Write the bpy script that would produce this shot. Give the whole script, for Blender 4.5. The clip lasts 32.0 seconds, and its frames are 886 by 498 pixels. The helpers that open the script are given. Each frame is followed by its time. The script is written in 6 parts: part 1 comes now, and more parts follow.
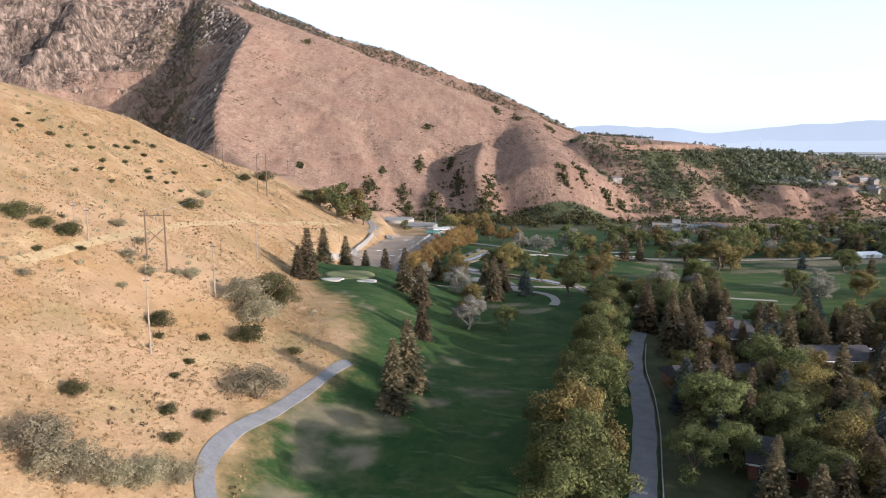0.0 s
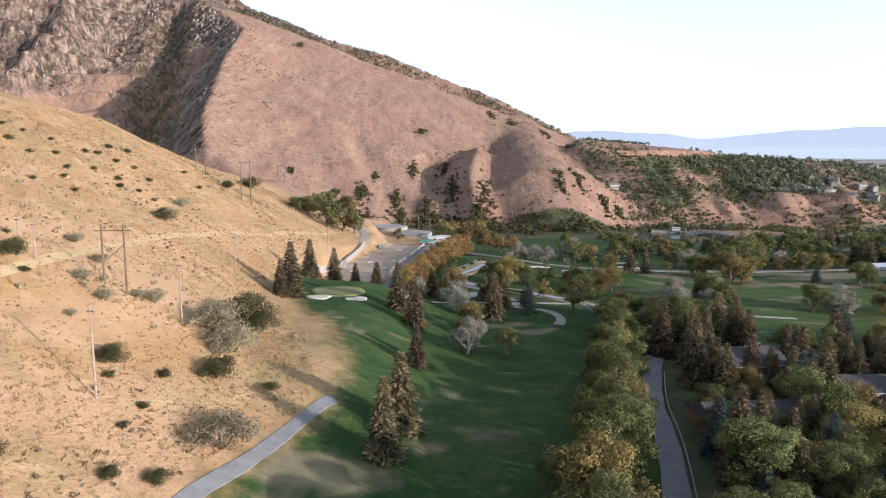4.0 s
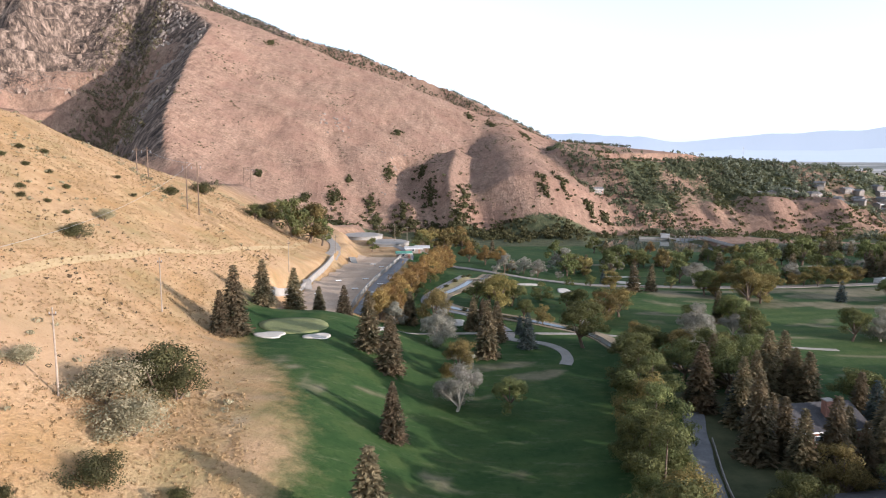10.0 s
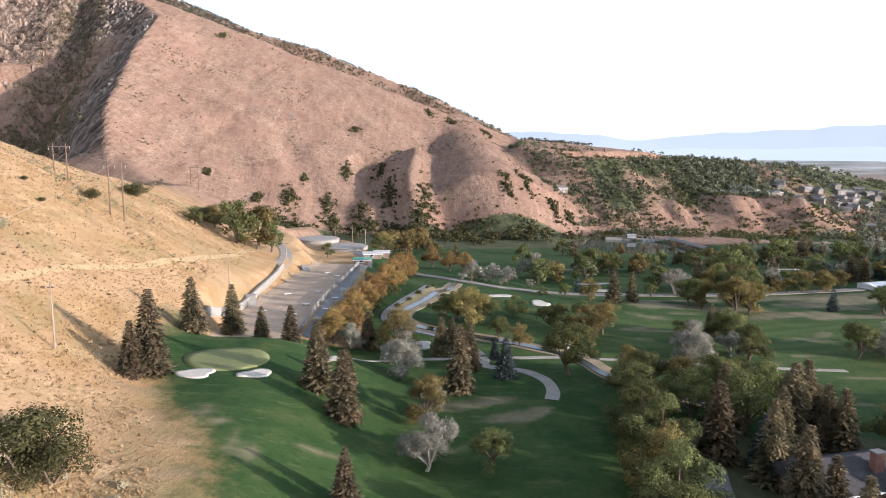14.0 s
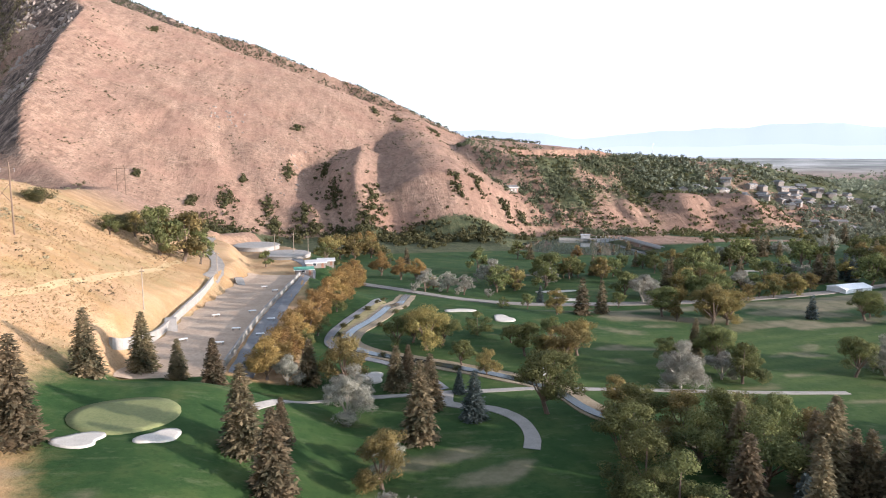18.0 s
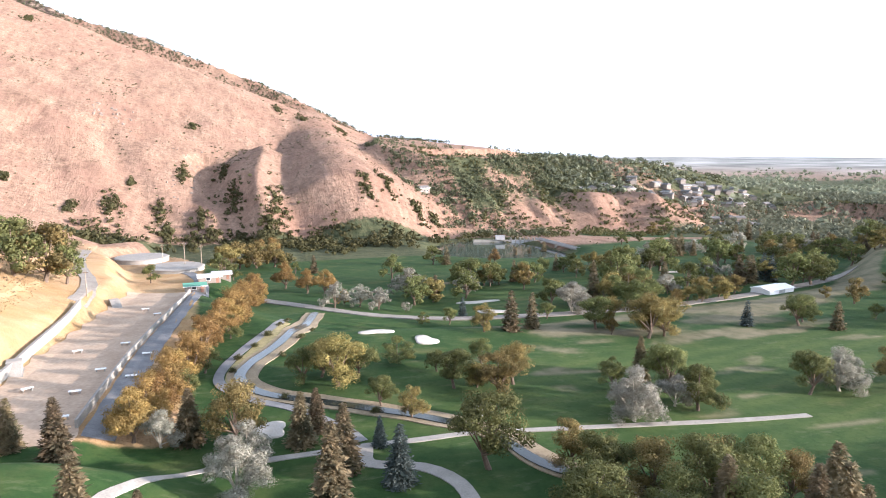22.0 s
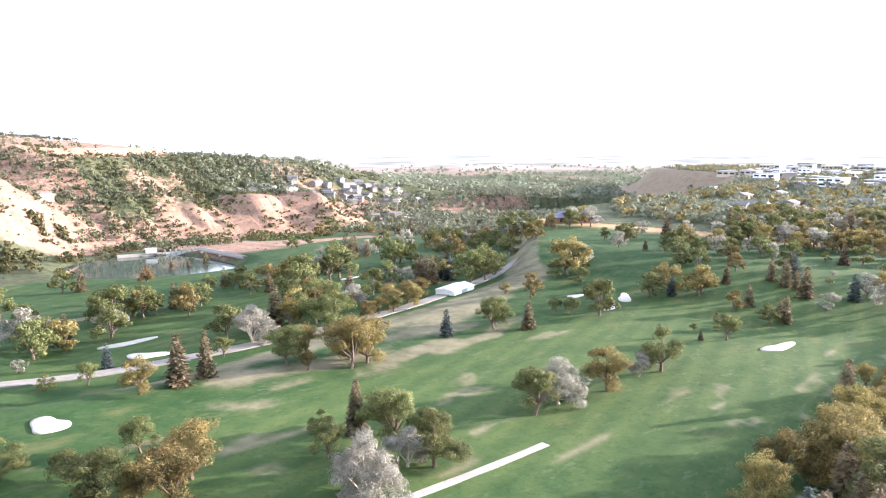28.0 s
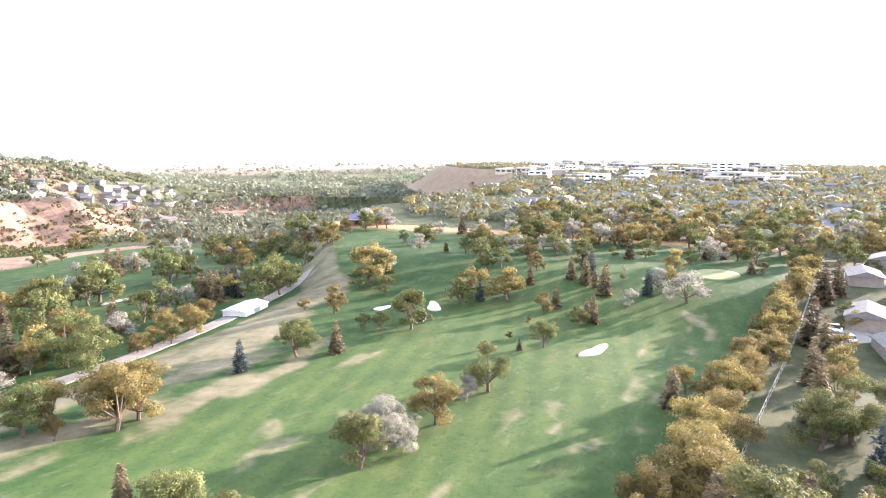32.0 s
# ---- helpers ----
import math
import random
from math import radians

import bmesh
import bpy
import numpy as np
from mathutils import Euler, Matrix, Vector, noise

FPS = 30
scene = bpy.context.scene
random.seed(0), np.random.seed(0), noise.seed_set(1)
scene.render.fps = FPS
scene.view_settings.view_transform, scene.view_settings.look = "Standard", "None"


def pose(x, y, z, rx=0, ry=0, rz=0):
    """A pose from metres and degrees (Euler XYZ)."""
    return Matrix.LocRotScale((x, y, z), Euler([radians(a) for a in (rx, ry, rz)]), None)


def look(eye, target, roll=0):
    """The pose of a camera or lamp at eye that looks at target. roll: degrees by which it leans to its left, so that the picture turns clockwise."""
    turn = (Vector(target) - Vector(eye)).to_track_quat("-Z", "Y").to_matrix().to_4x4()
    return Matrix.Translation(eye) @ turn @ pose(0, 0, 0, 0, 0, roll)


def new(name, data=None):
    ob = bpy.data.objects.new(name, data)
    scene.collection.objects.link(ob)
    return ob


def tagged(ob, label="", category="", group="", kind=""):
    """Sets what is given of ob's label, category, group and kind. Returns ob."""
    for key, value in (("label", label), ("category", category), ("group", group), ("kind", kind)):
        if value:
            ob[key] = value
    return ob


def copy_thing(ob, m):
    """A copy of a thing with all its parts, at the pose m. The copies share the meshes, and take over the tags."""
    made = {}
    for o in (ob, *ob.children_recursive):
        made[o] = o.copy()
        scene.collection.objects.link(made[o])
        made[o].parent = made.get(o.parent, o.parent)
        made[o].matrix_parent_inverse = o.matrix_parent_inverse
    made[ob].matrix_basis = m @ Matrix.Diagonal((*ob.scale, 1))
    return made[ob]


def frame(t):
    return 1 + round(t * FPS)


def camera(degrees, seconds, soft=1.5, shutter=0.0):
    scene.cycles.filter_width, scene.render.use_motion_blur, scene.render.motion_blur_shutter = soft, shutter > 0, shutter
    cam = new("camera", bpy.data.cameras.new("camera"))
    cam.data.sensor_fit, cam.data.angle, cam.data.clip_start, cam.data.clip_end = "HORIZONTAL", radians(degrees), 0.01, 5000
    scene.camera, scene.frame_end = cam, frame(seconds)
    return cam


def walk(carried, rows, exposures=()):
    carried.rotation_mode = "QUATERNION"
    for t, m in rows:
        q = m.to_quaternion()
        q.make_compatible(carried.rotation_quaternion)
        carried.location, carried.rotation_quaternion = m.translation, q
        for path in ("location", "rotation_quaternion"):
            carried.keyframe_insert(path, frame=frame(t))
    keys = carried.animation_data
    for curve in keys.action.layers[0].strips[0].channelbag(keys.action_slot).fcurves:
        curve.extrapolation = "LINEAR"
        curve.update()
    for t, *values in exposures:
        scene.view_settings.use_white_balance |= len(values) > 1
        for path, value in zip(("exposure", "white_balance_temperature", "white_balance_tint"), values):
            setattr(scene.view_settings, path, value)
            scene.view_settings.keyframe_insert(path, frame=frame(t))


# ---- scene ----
cam = camera(65.75, 32.0, soft=1.05)
PATH = [
    (0.0, pose(-0.00, -0.00, 42.00, 81.490, 0.028, -0.004)),
    (0.5, pose(-0.02, 1.30, 41.99, 81.571, 0.019, -0.077)),
    (1.0, pose(-0.09, 2.67, 42.01, 81.616, 0.017, -0.130)),
    (1.5, pose(-0.19, 4.18, 42.07, 81.679, -0.004, -0.192)),
    (2.0, pose(-0.31, 5.86, 42.15, 81.746, -0.037, -0.252)),
    (2.5, pose(-0.43, 7.72, 42.22, 81.779, -0.076, -0.331)),
    (3.0, pose(-0.52, 9.76, 42.25, 81.817, -0.117, -0.411)),
    (3.5, pose(-0.61, 11.90, 42.25, 81.854, -0.146, -0.480)),
    (5.5, pose(-0.97, 21.25, 42.25, 82.014, -0.178, -0.772)),
    (6.0, pose(-1.10, 23.77, 42.21, 82.040, -0.208, -0.841)),
    (6.5, pose(-1.19, 26.32, 42.20, 82.071, -0.249, -0.940)),
    (7.0, pose(-1.26, 28.90, 42.20, 82.107, -0.281, -1.008)),
    (7.5, pose(-1.30, 31.51, 42.19, 82.121, -0.297, -1.087)),
    (8.0, pose(-1.31, 34.13, 42.17, 82.117, -0.303, -1.146)),
    (8.5, pose(-1.34, 36.76, 42.16, 82.115, -0.313, -1.224)),
    (9.0, pose(-1.36, 39.42, 42.15, 82.102, -0.310, -1.725)),
    (9.5, pose(-1.41, 42.06, 42.17, 82.100, -0.318, -2.179)),
    (10.0, pose(-1.44, 44.72, 42.17, 82.083, -0.318, -2.544)),
    (10.5, pose(-1.44, 47.41, 42.12, 82.064, -0.312, -3.080)),
    (11.0, pose(-1.42, 50.12, 42.06, 82.044, -0.300, -3.434)),
    (11.5, pose(-1.41, 52.80, 41.99, 82.020, -0.285, -3.868)),
    (12.0, pose(-1.39, 55.44, 41.93, 81.984, -0.282, -4.244)),
    (12.5, pose(-1.36, 58.10, 41.94, 81.950, -0.285, -4.594)),
    (13.0, pose(-1.28, 60.80, 42.04, 81.949, -0.309, -5.074)),
    (13.5, pose(-1.21, 63.46, 42.13, 81.906, -0.381, -5.542)),
    (14.0, pose(-1.18, 66.15, 42.20, 81.918, -0.452, -5.927)),
    (14.5, pose(-1.09, 68.84, 42.18, 81.885, -0.502, -6.259)),
    (16.5, pose(-0.63, 79.36, 42.11, 81.835, -0.315, -8.381)),
    (17.0, pose(-0.49, 82.00, 42.13, 81.849, -0.318, -9.073)),
    (17.5, pose(-0.30, 84.62, 42.16, 81.840, -0.284, -9.794)),
    (18.0, pose(-0.03, 87.24, 42.14, 81.842, -0.236, -10.425)),
    (18.5, pose(0.34, 89.86, 42.06, 81.854, -0.213, -11.146)),
    (19.0, pose(0.71, 92.48, 42.01, 81.838, -0.200, -11.992)),
    (19.5, pose(0.99, 95.11, 42.07, 81.822, -0.187, -12.852)),
    (20.0, pose(1.34, 97.72, 42.11, 81.792, -0.172, -13.779)),
    (20.5, pose(1.70, 100.32, 42.10, 81.805, -0.156, -14.745)),
    (21.0, pose(2.15, 102.92, 42.08, 81.825, -0.134, -15.819)),
    (21.5, pose(2.69, 105.50, 42.04, 81.829, -0.105, -16.936)),
    (22.0, pose(3.30, 108.08, 42.00, 81.844, -0.076, -18.071)),
    (22.5, pose(3.94, 110.67, 41.95, 81.842, -0.038, -19.515)),
    (23.0, pose(4.62, 113.31, 41.95, 81.845, -0.006, -21.415)),
    (23.5, pose(5.29, 116.05, 41.95, 81.831, 0.034, -23.856)),
    (24.0, pose(5.97, 118.74, 41.95, 81.846, 0.048, -26.311)),
    (24.5, pose(6.68, 121.26, 41.90, 81.849, 0.014, -28.662)),
    (25.0, pose(7.50, 123.64, 41.86, 81.875, -0.042, -31.129)),
    (25.5, pose(8.38, 126.07, 41.80, 81.883, -0.050, -33.757)),
    (27.5, pose(13.68, 135.53, 41.75, 81.758, 0.020, -43.677)),
    (28.0, pose(15.29, 137.73, 41.60, 81.788, 0.034, -46.237)),
    (28.5, pose(17.08, 139.89, 41.40, 81.814, 0.044, -48.853)),
    (29.0, pose(18.83, 142.04, 41.24, 81.831, 0.066, -51.389)),
    (29.5, pose(20.50, 144.19, 41.19, 81.851, 0.090, -53.851)),
    (30.0, pose(22.17, 146.21, 41.24, 81.835, 0.083, -56.201)),
    (30.5, pose(23.88, 148.03, 41.39, 81.793, 0.054, -58.591)),
    (31.0, pose(25.64, 149.73, 41.57, 81.732, 0.036, -60.718)),
    (31.5, pose(27.47, 151.30, 41.76, 81.676, 0.025, -62.500)),
    (32.0, pose(29.30, 152.81, 41.95, 81.642, 0.027, -64.121)),
]
walk(cam, PATH, [(0, 0.68, 5450, 12), (6, 0.71, 5450, 12), (9, 0.75, 5450, 12), (13, 0.87, 5480, 12), (19, 1.2, 5500, 12), (22, 1.64, 5500, 12.5), (25, 2.1, 5500, 14), (28, 2.38, 5520, 15), (32, 2.74, 5750, 18)])

# ---- world, sun ----
SUN_AZ, SUN_EL = radians(120), radians(11.5)      # clockwise from +y, above the horizon
world = bpy.data.worlds.new("sky")
scene.world = world
world.use_nodes = True
wn = world.node_tree.nodes
sky = wn.new("ShaderNodeTexSky")
sky.sky_type, sky.sun_disc = "NISHITA", False
sky.sun_elevation, sky.sun_rotation = SUN_EL, SUN_AZ
sky.altitude, sky.air_density, sky.dust_density, sky.ozone_density = 1400, 1.0, 3.0, 1.0
wn["Background"].inputs["Strength"].default_value = 0.12
pale = wn.new("ShaderNodeHueSaturation")            # thin evening haze: a pale sky
pale.inputs["Saturation"].default_value, pale.inputs["Value"].default_value = 0.28, 1.8
world.node_tree.links.new(sky.outputs[0], pale.inputs["Color"])
world.node_tree.links.new(pale.outputs[0], wn["Background"].inputs["Color"])
sun = new("sun", bpy.data.lights.new("sun", "SUN"))
sun.data.energy, sun.data.angle, sun.data.color = 5.0, radians(0.6), (1.0, 0.80, 0.63)
sun.matrix_world = look((0, 0, 0), (-math.sin(SUN_AZ), -math.cos(SUN_AZ), -math.tan(SUN_EL)))


# ---- materials ----
def material(name, build, rough=0.9, metal=0.0, spec=0.2):
    m = bpy.data.materials.new(name)
    m.use_nodes = True
    n, l = m.node_tree.nodes, m.node_tree.links
    b = n["Principled BSDF"]
    b.inputs["Roughness"].default_value, b.inputs["Metallic"].default_value = rough, metal
    b.inputs["Specular IOR Level"].default_value = spec
    build(m, n, l, b)
    return m


def noise_node(n, l, scale, detail=4, coords="Object", rough=0.6, stretch=None, turn=0.0):
    tc = n.new("ShaderNodeTexCoord")
    t = n.new("ShaderNodeTexNoise")
    t.inputs["Scale"].default_value, t.inputs["Detail"].default_value, t.inputs["Roughness"].default_value = scale, detail, rough
    if stretch:
        mp = n.new("ShaderNodeMapping")
        mp.inputs["Scale"].default_value = stretch
        mp.inputs["Rotation"].default_value = (0, 0, turn)
        l.new(tc.outputs[coords], mp.inputs["Vector"])
        l.new(mp.outputs[0], t.inputs["Vector"])
    else:
        l.new(tc.outputs[coords], t.inputs["Vector"])
    return t.outputs["Fac"]


def ramp(n, l, fac, stops):
    r = n.new("ShaderNodeValToRGB")
    e = r.color_ramp.elements
    while len(e) < len(stops):
        e.new(0.5)
    for k, (p, c) in enumerate(stops):
        e[k].position, e[k].color = p, (*c, 1)
    l.new(fac, r.inputs[0])
    return r.outputs["Color"]


def mix(n, l, fac, a, b, kind="MIX"):
    m = n.new("ShaderNodeMix")
    m.data_type, m.blend_type = "RGBA", kind
    for s, v in ((m.inputs[0], fac), (m.inputs[6], a), (m.inputs[7], b)):
        if hasattr(v, "links"):
            l.new(v, s)
        else:
            s.default_value = v if not isinstance(v, tuple) else (*v, 1)
    return m.outputs[2]


def calc(n, l, op, a, b=0.0, c=0.0, clamp=False):
    m = n.new("ShaderNodeMath")
    m.operation, m.use_clamp = op, clamp
    for s, v in zip(m.inputs, (a, b, c)):
        if hasattr(v, "links"):
            l.new(v, s)
        else:
            s.default_value = v
    return m.outputs[0]


def bump(n, l, b, fac, strength, dist):
    k = n.new("ShaderNodeBump")
    k.inputs["Strength"].default_value, k.inputs["Distance"].default_value = strength, dist
    l.new(fac, k.inputs["Height"])
    l.new(k.outputs[0], b.inputs["Normal"])


def plain(name, dark, light, scale=1.5, rough=0.85, relief=0.0, metal=0.0, spec=0.2, fine=None):
    """A surface of one colour with grain at two scales."""
    def build(m, n, l, b):
        f = noise_node(n, l, scale, 5)
        g = noise_node(n, l, fine or scale * 9, 3)
        c = ramp(n, l, f, [(0.3, dark), (0.7, light)])
        c = mix(n, l, 0.35, c, ramp(n, l, g, [(0.3, tuple(v * 0.7 for v in dark)), (0.7, tuple(min(1, v * 1.15) for v in light))]))
        l.new(c, b.inputs["Base Color"])
        if relief:
            bump(n, l, b, g, 0.6, relief)
    return material(name, build, rough, metal, spec)


def foliage(name, dark, light, per_tree=0.25):
    """Leaves: clump by clump shades, a tone of its own for each tree, some light through the leaf."""
    def build(m, n, l, b):
        geo = n.new("ShaderNodeNewGeometry")
        info = n.new("ShaderNodeObjectInfo")
        f = noise_node(n, l, 4.5, 2)
        c = mix(n, l, calc(n, l, "MULTIPLY_ADD", geo.outputs["Random Per Island"], 0.2, calc(n, l, "MULTIPLY_ADD", f, 2.0, -0.6), clamp=True), dark, light)
        hsv = n.new("ShaderNodeHueSaturation")
        l.new(calc(n, l, "MULTIPLY_ADD", info.outputs["Random"], 0.022, 0.487), hsv.inputs["Hue"])
        l.new(calc(n, l, "MULTIPLY_ADD", info.outputs["Random"], per_tree * 2, 1 - per_tree), hsv.inputs["Value"])
        l.new(c, hsv.inputs["Color"])
        l.new(hsv.outputs[0], b.inputs["Base Color"])
        t = n.new("ShaderNodeBsdfTranslucent")
        l.new(hsv.outputs[0], t.inputs["Color"])
        s = n.new("ShaderNodeMixShader")
        s.inputs[0].default_value = 0.33
        l.new(b.outputs[0], s.inputs[1])
        l.new(t.outputs[0], s.inputs[2])
        l.new(s.outputs[0], n["Material Output"].inputs["Surface"])
    return material(name, build, 0.75, 0, 0.15)


def ground_build(m, n, l, b):
    zone = n.new("ShaderNodeVertexColor")
    zone.layer_name = "zone"
    cover = n.new("ShaderNodeVertexColor")
    cover.layer_name = "cover"
    z, c = n.new("ShaderNodeSeparateColor"), n.new("ShaderNodeSeparateColor")
    l.new(zone.outputs["Color"], z.inputs[0])
    l.new(cover.outputs["Color"], c.inputs[0])
    big, mid, fine = noise_node(n, l, 0.02, 4), noise_node(n, l, 0.16, 5, rough=0.65), noise_node(n, l, 1.3, 4, rough=0.7)
    edge = noise_node(n, l, 0.35, 5, rough=0.7)

    def masked(v, spread=0.35, soft_edge=0.1):
        w = calc(n, l, "ADD", v, calc(n, l, "MULTIPLY_ADD", edge, spread * 2, -spread))
        r = n.new("ShaderNodeMapRange")
        r.interpolation_type = "SMOOTHSTEP"
        r.inputs["From Min"].default_value, r.inputs["From Max"].default_value = 0.5 - soft_edge, 0.5 + soft_edge
        l.new(w, r.inputs["Value"])
        return r.outputs[0]
    # dry slopes: straw, rust and sage
    dry = ramp(n, l, mid, [(0.28, (0.185, 0.119, 0.062)), (0.5, (0.335, 0.226, 0.124)), (0.7, (0.53, 0.385, 0.215))])
    dry = mix(n, l, ramp(n, l, noise_node(n, l, 0.09, 4, rough=0.65), [(0.46, (0, 0, 0)), (0.62, (0.75, 0.75, 0.75))]), dry, (0.31, 0.185, 0.075))
    dry = mix(n, l, ramp(n, l, noise_node(n, l, 0.055, 5, rough=0.7), [(0.5, (0, 0, 0)), (0.62, (0.7, 0.7, 0.7))]), dry, (0.2, 0.18, 0.08))
    dry = mix(n, l, ramp(n, l, noise_node(n, l, 0.03, 5, rough=0.7), [(0.5, (0, 0, 0)), (0.64, (0.7, 0.7, 0.7))]), dry, (0.44, 0.29, 0.18))
    tuft = noise_node(n, l, 2.6, 3, rough=0.8)
    dry = mix(n, l, ramp(n, l, tuft, [(0.5, (0, 0, 0)), (0.68, (0.8, 0.8, 0.8))]), dry, (0.17, 0.115, 0.06))
    dry = mix(n, l, calc(n, l, "MULTIPLY", fine, 0.5), dry, (0.35, 0.225, 0.1))
    dry = mix(n, l, ramp(n, l, big, [(0.5, (0, 0, 0)), (0.68, (0.6, 0.6, 0.6))]), dry, (0.42, 0.28, 0.16))
    rill = noise_node(n, l, 0.1, 5, rough=0.7, stretch=(1.0, 0.22, 0.3), turn=-0.64)
    far_dry = ramp(n, l, calc(n, l, "ADD", calc(n, l, "MULTIPLY", mid, 0.5), calc(n, l, "MULTIPLY", rill, 0.5)), [(0.34, (0.14, 0.084, 0.057)), (0.5, (0.275, 0.176, 0.122)), (0.68, (0.39, 0.27, 0.19))])
    speck = noise_node(n, l, 0.45, 6, rough=0.8)
    far_dry = mix(n, l, ramp(n, l, speck, [(0.45, (0, 0, 0)), (0.66, (1, 1, 1))]), far_dry, (0.12, 0.085, 0.058))
    far_dry = mix(n, l, ramp(n, l, big, [(0.45, (0, 0, 0)), (0.7, (0.6, 0.6, 0.6))]), far_dry, (0.235, 0.135, 0.095))
    col = mix(n, l, z.outputs[1], dry, far_dry)
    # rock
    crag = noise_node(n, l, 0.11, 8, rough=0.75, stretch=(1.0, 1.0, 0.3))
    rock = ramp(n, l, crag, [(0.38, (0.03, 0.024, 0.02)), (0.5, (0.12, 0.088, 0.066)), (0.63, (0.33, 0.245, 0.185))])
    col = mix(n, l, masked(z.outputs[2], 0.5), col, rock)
    # turf
    turf = ramp(n, l, mid, [(0.3, (0.0176, 0.0432, 0.0120)), (0.5, (0.0320, 0.0616, 0.0176)), (0.7, (0.0640, 0.0840, 0.0256))])
    turf = mix(n, l, calc(n, l, "MULTIPLY", fine, 0.4), turf, (0.0160, 0.0448, 0.0096))
    turf = mix(n, l, calc(n, l, "MULTIPLY", c.outputs[0], 0.55), turf, (0.0704, 0.0992, 0.0304))
    where = n.new("ShaderNodeSeparateXYZ")             # mowing stripes along the fairways
    l.new(n.new("ShaderNodeTexCoord").outputs["Object"], where.inputs[0])
    across = calc(n, l, "MULTIPLY_ADD", where.outputs[1], 1.15, calc(n, l, "MULTIPLY", where.outputs[0], -0.31))
    mown = calc(n, l, "MULTIPLY_ADD", calc(n, l, "SINE", across), 0.5, 0.5)
    turf = mix(n, l, calc(n, l, "MULTIPLY", calc(n, l, "MULTIPLY", mown, c.outputs[0], clamp=True), 0.55), turf, (0.082, 0.108, 0.03))
    streak = noise_node(n, l, 0.22, 6, rough=0.72, stretch=(1.0, 2.6, 1.0), turn=0.5)
    turf = mix(n, l, ramp(n, l, streak, [(0.55, (0, 0, 0)), (0.72, (0.5, 0.5, 0.5))]), turf, (0.1280, 0.1320, 0.0680))
    blade = noise_node(n, l, 0.9, 5, rough=0.75)
    turf = mix(n, l, ramp(n, l, blade, [(0.5, (0, 0, 0)), (0.7, (0.55, 0.55, 0.55))]), turf, (0.0160, 0.0360, 0.0096))
    worn = noise_node(n, l, 0.06, 5, rough=0.6, stretch=(1.0, 2.2, 1.0))
    r = n.new("ShaderNodeMapRange")
    r.interpolation_type = "SMOOTHSTEP"
    for key, v in (("From Min", 0.56), ("From Max", 0.74), ("To Max", 0.6)):
        r.inputs[key].default_value = v
    l.new(worn, r.inputs["Value"])
    turf = mix(n, l, r.outputs[0], turf, (0.1120, 0.1056, 0.0416))
    col = mix(n, l, masked(z.outputs[0], 0.4, 0.3), col, turf)
    # bare and yellowed places, litter under the trees
    bare = ramp(n, l, mid, [(0.3, (0.16, 0.128, 0.08)), (0.7, (0.25, 0.205, 0.14))])
    spot = n.new("ShaderNodeMapRange")
    spot.interpolation_type = "SMOOTHSTEP"
    for key, v in (("From Min", 0.3), ("From Max", 1.2), ("To Max", 0.7)):
        spot.inputs[key].default_value = v
    l.new(calc(n, l, "ADD", c.outputs[1], calc(n, l, "MULTIPLY_ADD", mid, 0.9, -0.38)), spot.inputs["Value"])
    col = mix(n, l, calc(n, l, "MULTIPLY", spot.outputs[0], calc(n, l, "MULTIPLY", c.outputs[1], 1.6, clamp=True)), col, bare)
    scrub = ramp(n, l, mid, [(0.3, (0.035, 0.045, 0.022)), (0.7, (0.10, 0.10, 0.05))])
    col = mix(n, l, masked(c.outputs[2], 0.45), col, scrub)
    # far fields, with the distance haze put into their colour as paleness
    hazed_fields = ramp(n, l, noise_node(n, l, 0.004, 5), [(0.38, (0.16, 0.165, 0.15)), (0.52, (0.29, 0.285, 0.26)), (0.66, (0.44, 0.42, 0.39))])
    col = mix(n, l, zone.outputs["Alpha"], col, hazed_fields)
    l.new(col, b.inputs["Base Color"])
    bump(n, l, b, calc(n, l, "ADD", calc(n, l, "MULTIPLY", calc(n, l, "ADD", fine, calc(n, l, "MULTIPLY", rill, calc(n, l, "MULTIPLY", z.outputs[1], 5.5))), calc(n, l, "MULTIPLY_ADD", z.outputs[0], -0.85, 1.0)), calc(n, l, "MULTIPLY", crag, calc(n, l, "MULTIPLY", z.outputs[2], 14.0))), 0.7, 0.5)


M_GROUND = material("ground_cover", ground_build, 0.95, 0, 0.1)
M_SAND = plain("bunker_sand", (0.38, 0.35, 0.3), (0.5, 0.46, 0.4), 0.6, 0.95, 0.02)
M_CONCRETE = plain("pale_concrete", (0.22, 0.205, 0.18), (0.33, 0.305, 0.27), 0.5, 0.9, 0.01)
M_ASPHALT = plain("worn_asphalt", (0.13, 0.13, 0.135), (0.23, 0.228, 0.225), 0.5, 0.9, 0.01)
M_GREEN = plain("putting_green", (0.13, 0.15, 0.06), (0.19, 0.195, 0.085), 0.3, 0.9, 0.0)
M_GRAVEL = plain("gravel", (0.16, 0.143, 0.123), (0.27, 0.245, 0.215), 0.5, 0.95, 0.03)
M_LOT = plain("brown_graded_soil", (0.3, 0.22, 0.152), (0.47, 0.365, 0.265), 0.18, 0.95, 0.03)
M_WHITE = plain("white_paint", (0.70, 0.70, 0.68), (0.84, 0.83, 0.8), 0.4, 0.6)
M_ROOF = plain("grey_shingle", (0.10, 0.095, 0.09), (0.2, 0.19, 0.18), 0.8, 0.9, 0.02)
M_DARKROOF = plain("dark_shingle", (0.04, 0.038, 0.04), (0.09, 0.085, 0.085), 0.8, 0.9, 0.02)
